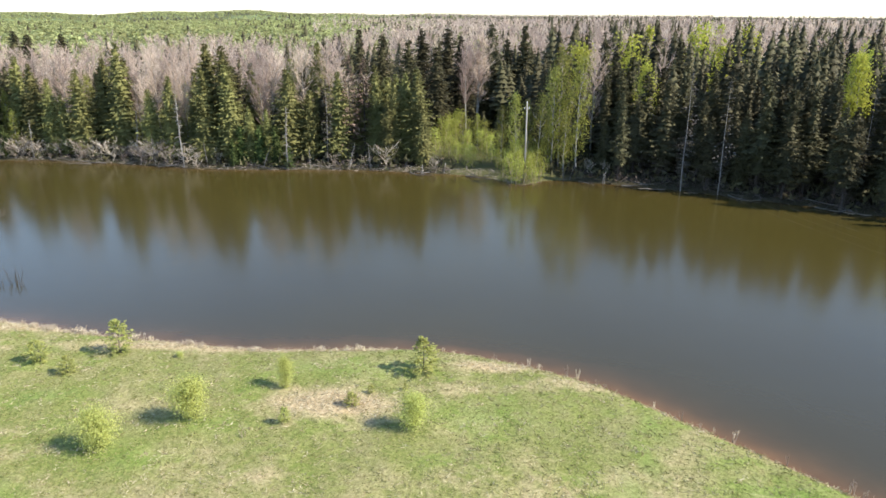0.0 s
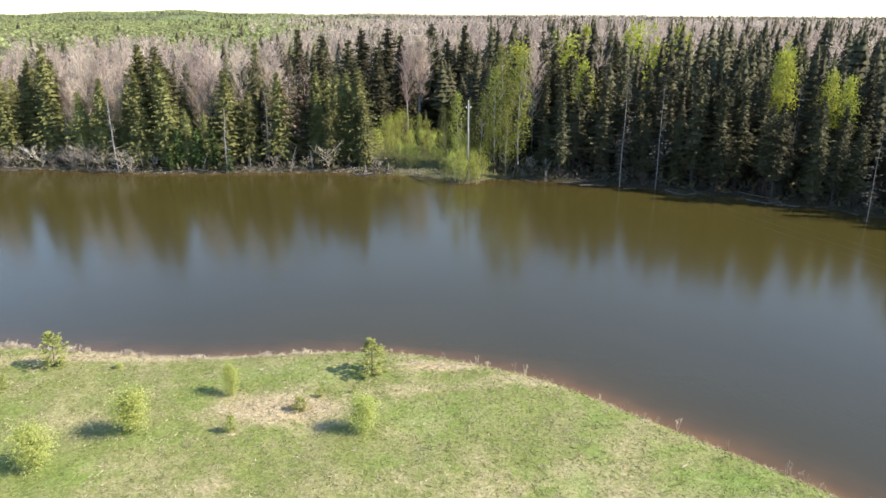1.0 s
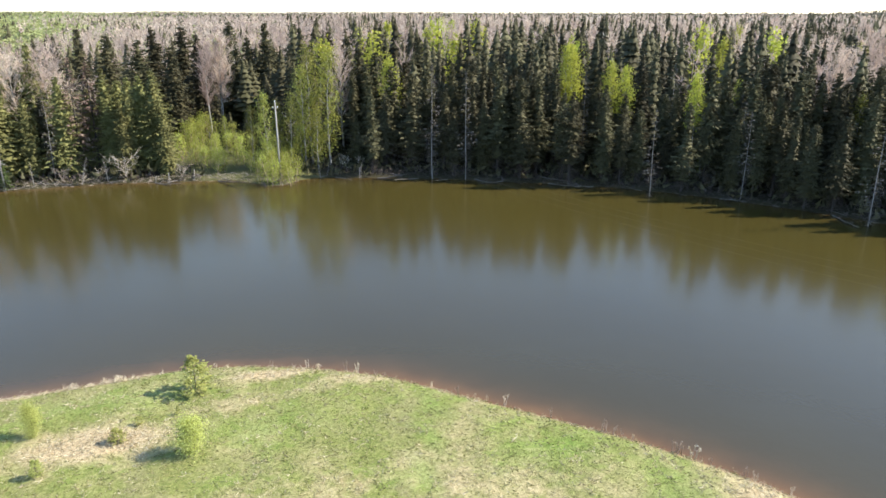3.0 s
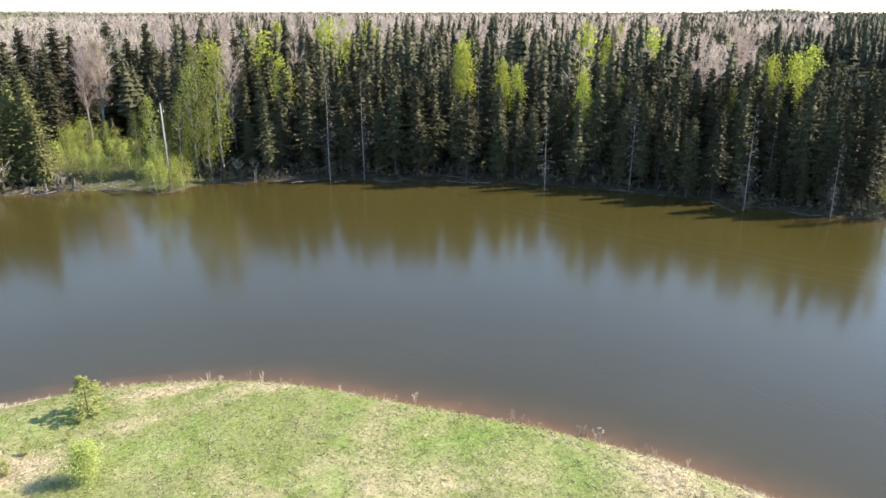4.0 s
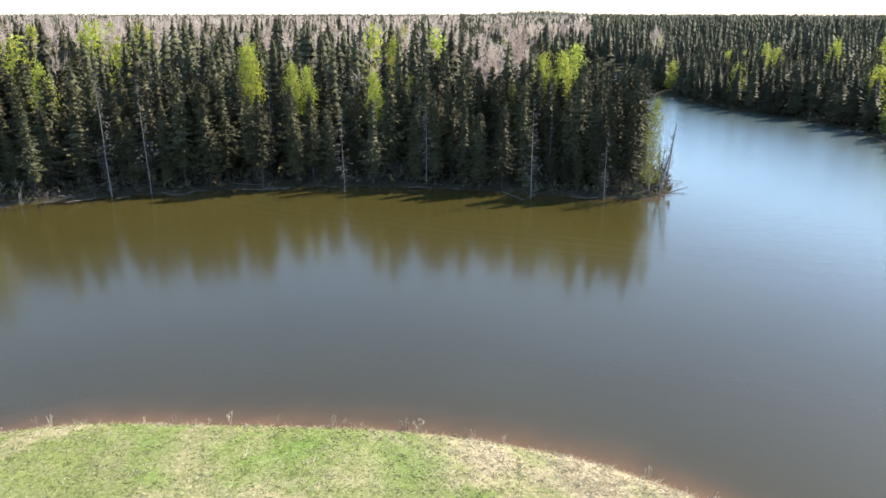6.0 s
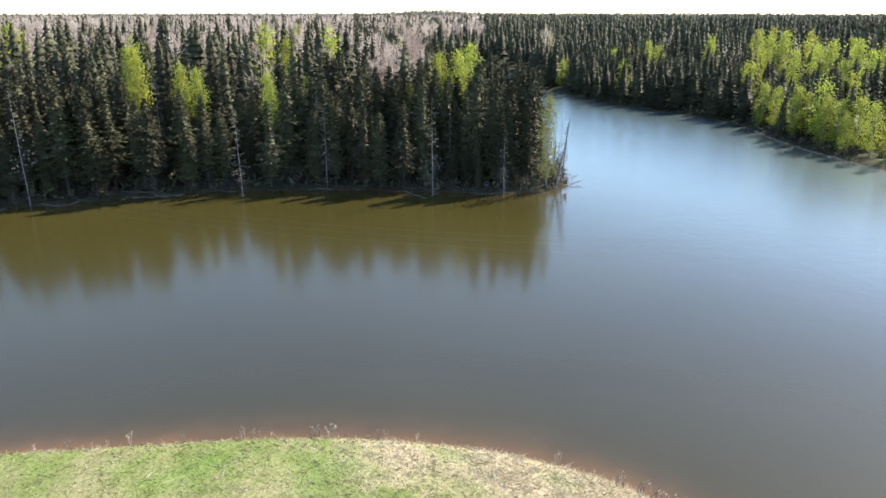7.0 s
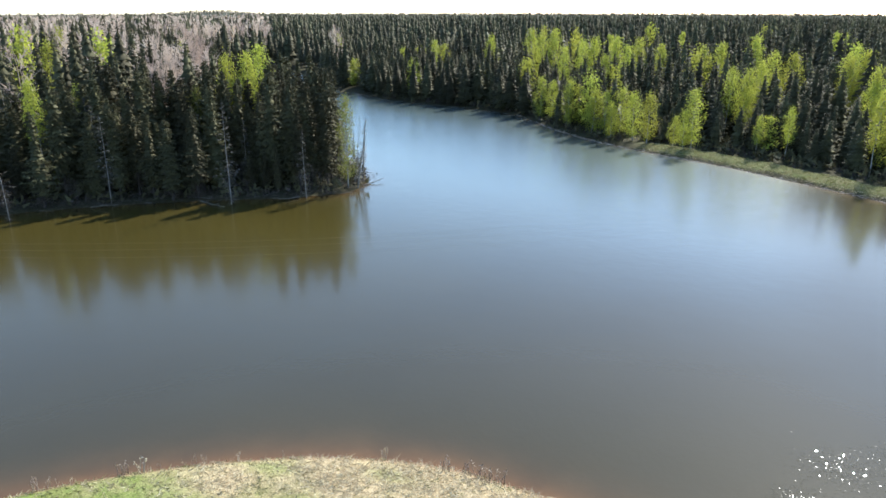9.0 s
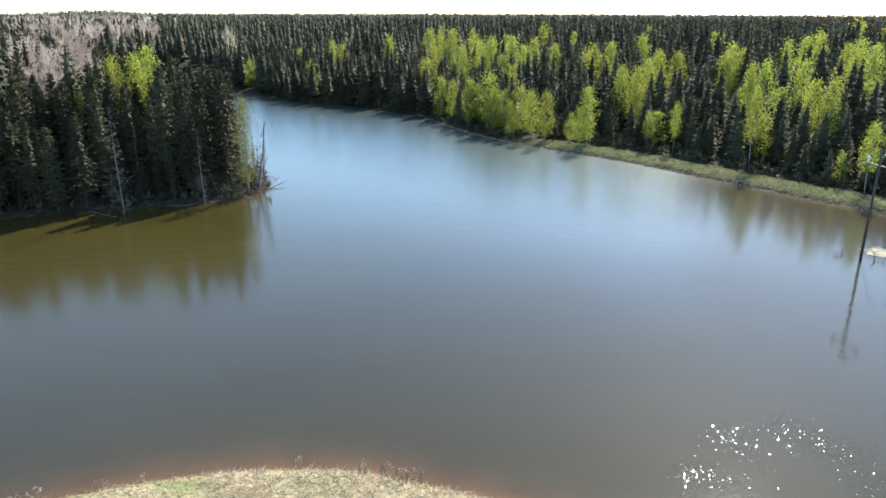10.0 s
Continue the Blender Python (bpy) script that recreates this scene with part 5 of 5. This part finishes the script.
reed_islet()


def glint_facets():
    """Small tilted wavelets added on the open water to make the sun glints."""
    rng = np.random.RandomState(64)
    spots = []
    for px, py, wide, deep, count in GLINTS:
        count = count * 6 // 10
        spots.append(np.stack([rng.normal(px, wide, count), rng.normal(py, deep, count)], 1))
    x, y = np.concatenate(spots).T
    keep = shore_distance(x, y) < -1.5
    x, y = x[keep], y[keep]
    n = len(x)
    r = rng.uniform(0.017, 0.044, n)
    sx, sy = rng.normal(0, 0.055, n), rng.normal(0, 0.055, n)
    turn = rng.uniform(0, 6.28, n)
    v = []
    for k in range(4):
        a = turn + k * math.pi / 2
        dx, dy = r * np.cos(a), r * np.sin(a)
        v.append(np.stack([x + dx, y + dy, 0.008 + dx * sx + dy * sy], 1))
    v = np.stack(v, 1).reshape(-1, 3)
    q = np.arange(n * 4).reshape(-1, 4)
    tagged(new("glint_facets", mesh_from("glint_facets", v, q, GLINTWATER)), "tiny tilted facets added on the open lake for sun glints", "water", kind="stuff")


GLINTWATER = Mat("glint_water", 0.06, 0.5)
GLINTWATER.bsdf.inputs["IOR"].default_value = 1.33
GLINTWATER.color(GLINTWATER.ramp(GLINTWATER.noise(0.04, 3), [(0.3, (0.040, 0.0325, 0.0115)), (0.7, (0.049, 0.040, 0.014))]))
GLINTWATER = GLINTWATER.m
# wavelets added for sun glints on the water: centre, spread and number
GLINTS = [(32.1, -6.0, 0.55, 0.72, 900), (31.5, -5.4, 0.5, 0.65, 500), (35.5, -7.9, 0.75, 0.98, 1500), (37.9, -11.0, 0.6, 0.78, 500), (36.8, -11.6, 0.8, 1.04, 1300), (36.3, -12.9, 0.8, 1.04, 1500), (35.7, -13.5, 0.7, 0.91, 1200), (33.8, -14.1, 0.7, 0.91, 1200), (32.5, -14.2, 0.6, 0.78, 700), (34.5, -8.6, 1.8, 2.34, 900)]
glint_facets()

# ---- what lies along the shores ----


def shore_spots(rng, line, per_metre, low, high):
    """Random places between low and high metres inland of a shore line."""
    line = np.array(smooth(line, False, 6))
    step = np.diff(line, axis=0)
    size = np.hypot(*step.T)
    k = rng.choice(len(step), int(per_metre * size.sum()), p=size / size.sum())
    p = line[k] + step[k] * rng.uniform(0, 1, (len(k), 1))
    side = np.stack([step[k, 1], -step[k, 0]], 1) / size[k][:, None]
    p = p + side * rng.uniform(low, high, (len(k), 1))
    d = shore_distance(p[:, 0], p[:, 1])
    ok = (d > low) & (d < high)
    return p[ok, 0], p[ok, 1], d[ok]


def litter(name, label, line, per_metre, low, high, length, thick, tall, mat, seed):
    """Twigs, reeds and rubbish lying criss-cross along a shore."""
    rng = np.random.RandomState(seed)
    x, y, d = shore_spots(rng, line, per_metre, low, high)
    n = len(x)
    a = np.stack([x, y, np.maximum(at_ground(x, y), 0.0) + rng.uniform(0, 0.5, n) * tall], 1)
    w = np.stack([rng.normal(0, 1, n), rng.normal(0, 1, n), rng.normal(0.25, 0.5, n) * tall], 1)
    w /= np.linalg.norm(w, axis=1, keepdims=True)
    ln = length * rng.uniform(0.4, 1.4, n)
    b = a + w * ln[:, None]
    b[:, 2] = np.maximum(b[:, 2], 0.02)
    sh = Shape()
    blades(sh, a, b, thick * rng.uniform(0.6, 1.5, n), rng)
    v, f = sh.arrays()
    tagged(new(name, mesh_from(name, v, f, mat)), label, "driftwood", kind="stuff")


SPIT_LINE = [p for p in FAR_SHORE if p[0] > 16 and p[0] < 92]
LEFT_LINE = [p for p in FAR_SHORE if p[0] < 14 and p[0] > -80]
DYKE_LINE = [p for p in RIGHT_SHORE if p[1] < 42]
# the spit's twigs get the darkened colour, painting its black waterline shade
litter("shore_brushwood", "dead twigs hanging over the shore, coloured dark for its shade", SPIT_LINE, 34, -0.5, 2.4, 0.9, 0.05, 1.3, SHADETWIG, 501)
litter("shore_litter", "pale dead reeds and twigs washed up along the bank", LEFT_LINE, 26, -0.3, 2.2, 0.8, 0.05, 0.5, BRUSHTWIG, 502)
litter("shore_litter", "pale dead reeds lying along the foot of the dyke", DYKE_LINE, 16, -0.25, 0.35, 0.6, 0.07, 0.15, BRUSHTWIG, 503)


def dyke_grass():
    rng = np.random.RandomState(504)
    x, y, d = shore_spots(rng, [p for p in RIGHT_SHORE if p[1] < 14], 95, 0.3, 5.0)
    blade_sheet("dyke_grass", "short yellow-green grass on top of the dyke", x, y, rng.uniform(0.06, 0.22, len(x)), np.clip(rng.uniform(-0.2, 0.6, len(x)) + 0.5 * (d < 0.8), 0, 1), rng, 0.07, 3, 0.9)


dyke_grass()

# ---- stakes on the far bank ----


def stakes():
    made = None
    for px, py, tall in ((-2.9, 98.9, 1.3), (0.2, 98.6, 1.5), (-4.6, 99.3, 0.9), (-22.6, 100.9, 1.1), (21.4, 92.6, 1.6)):
        if made is None:
            made = tagged(new("stake"), "weathered grey wooden stake at the far waterline", "stake", "old stakes")
            body = Shape()
            capped(body, (0, 0, -0.3), (0.05, 0, 1.0), 0.06, 0.045, 7)
            part("post", body, SNAGWOOD, made)
            made.location = (px, py, float(at_ground(px, py)[0]))
            made.scale = (1, 1, tall)
        else:
            ob = copy_thing(made, pose(px, py, float(at_ground(px, py)[0]), random.uniform(-8, 8), random.uniform(-8, 8), 0))
            ob.scale = (1, 1, tall)


stakes()
weeds.plant(-10.4, 31.9, 0.5, girth=2.2, variant=1)
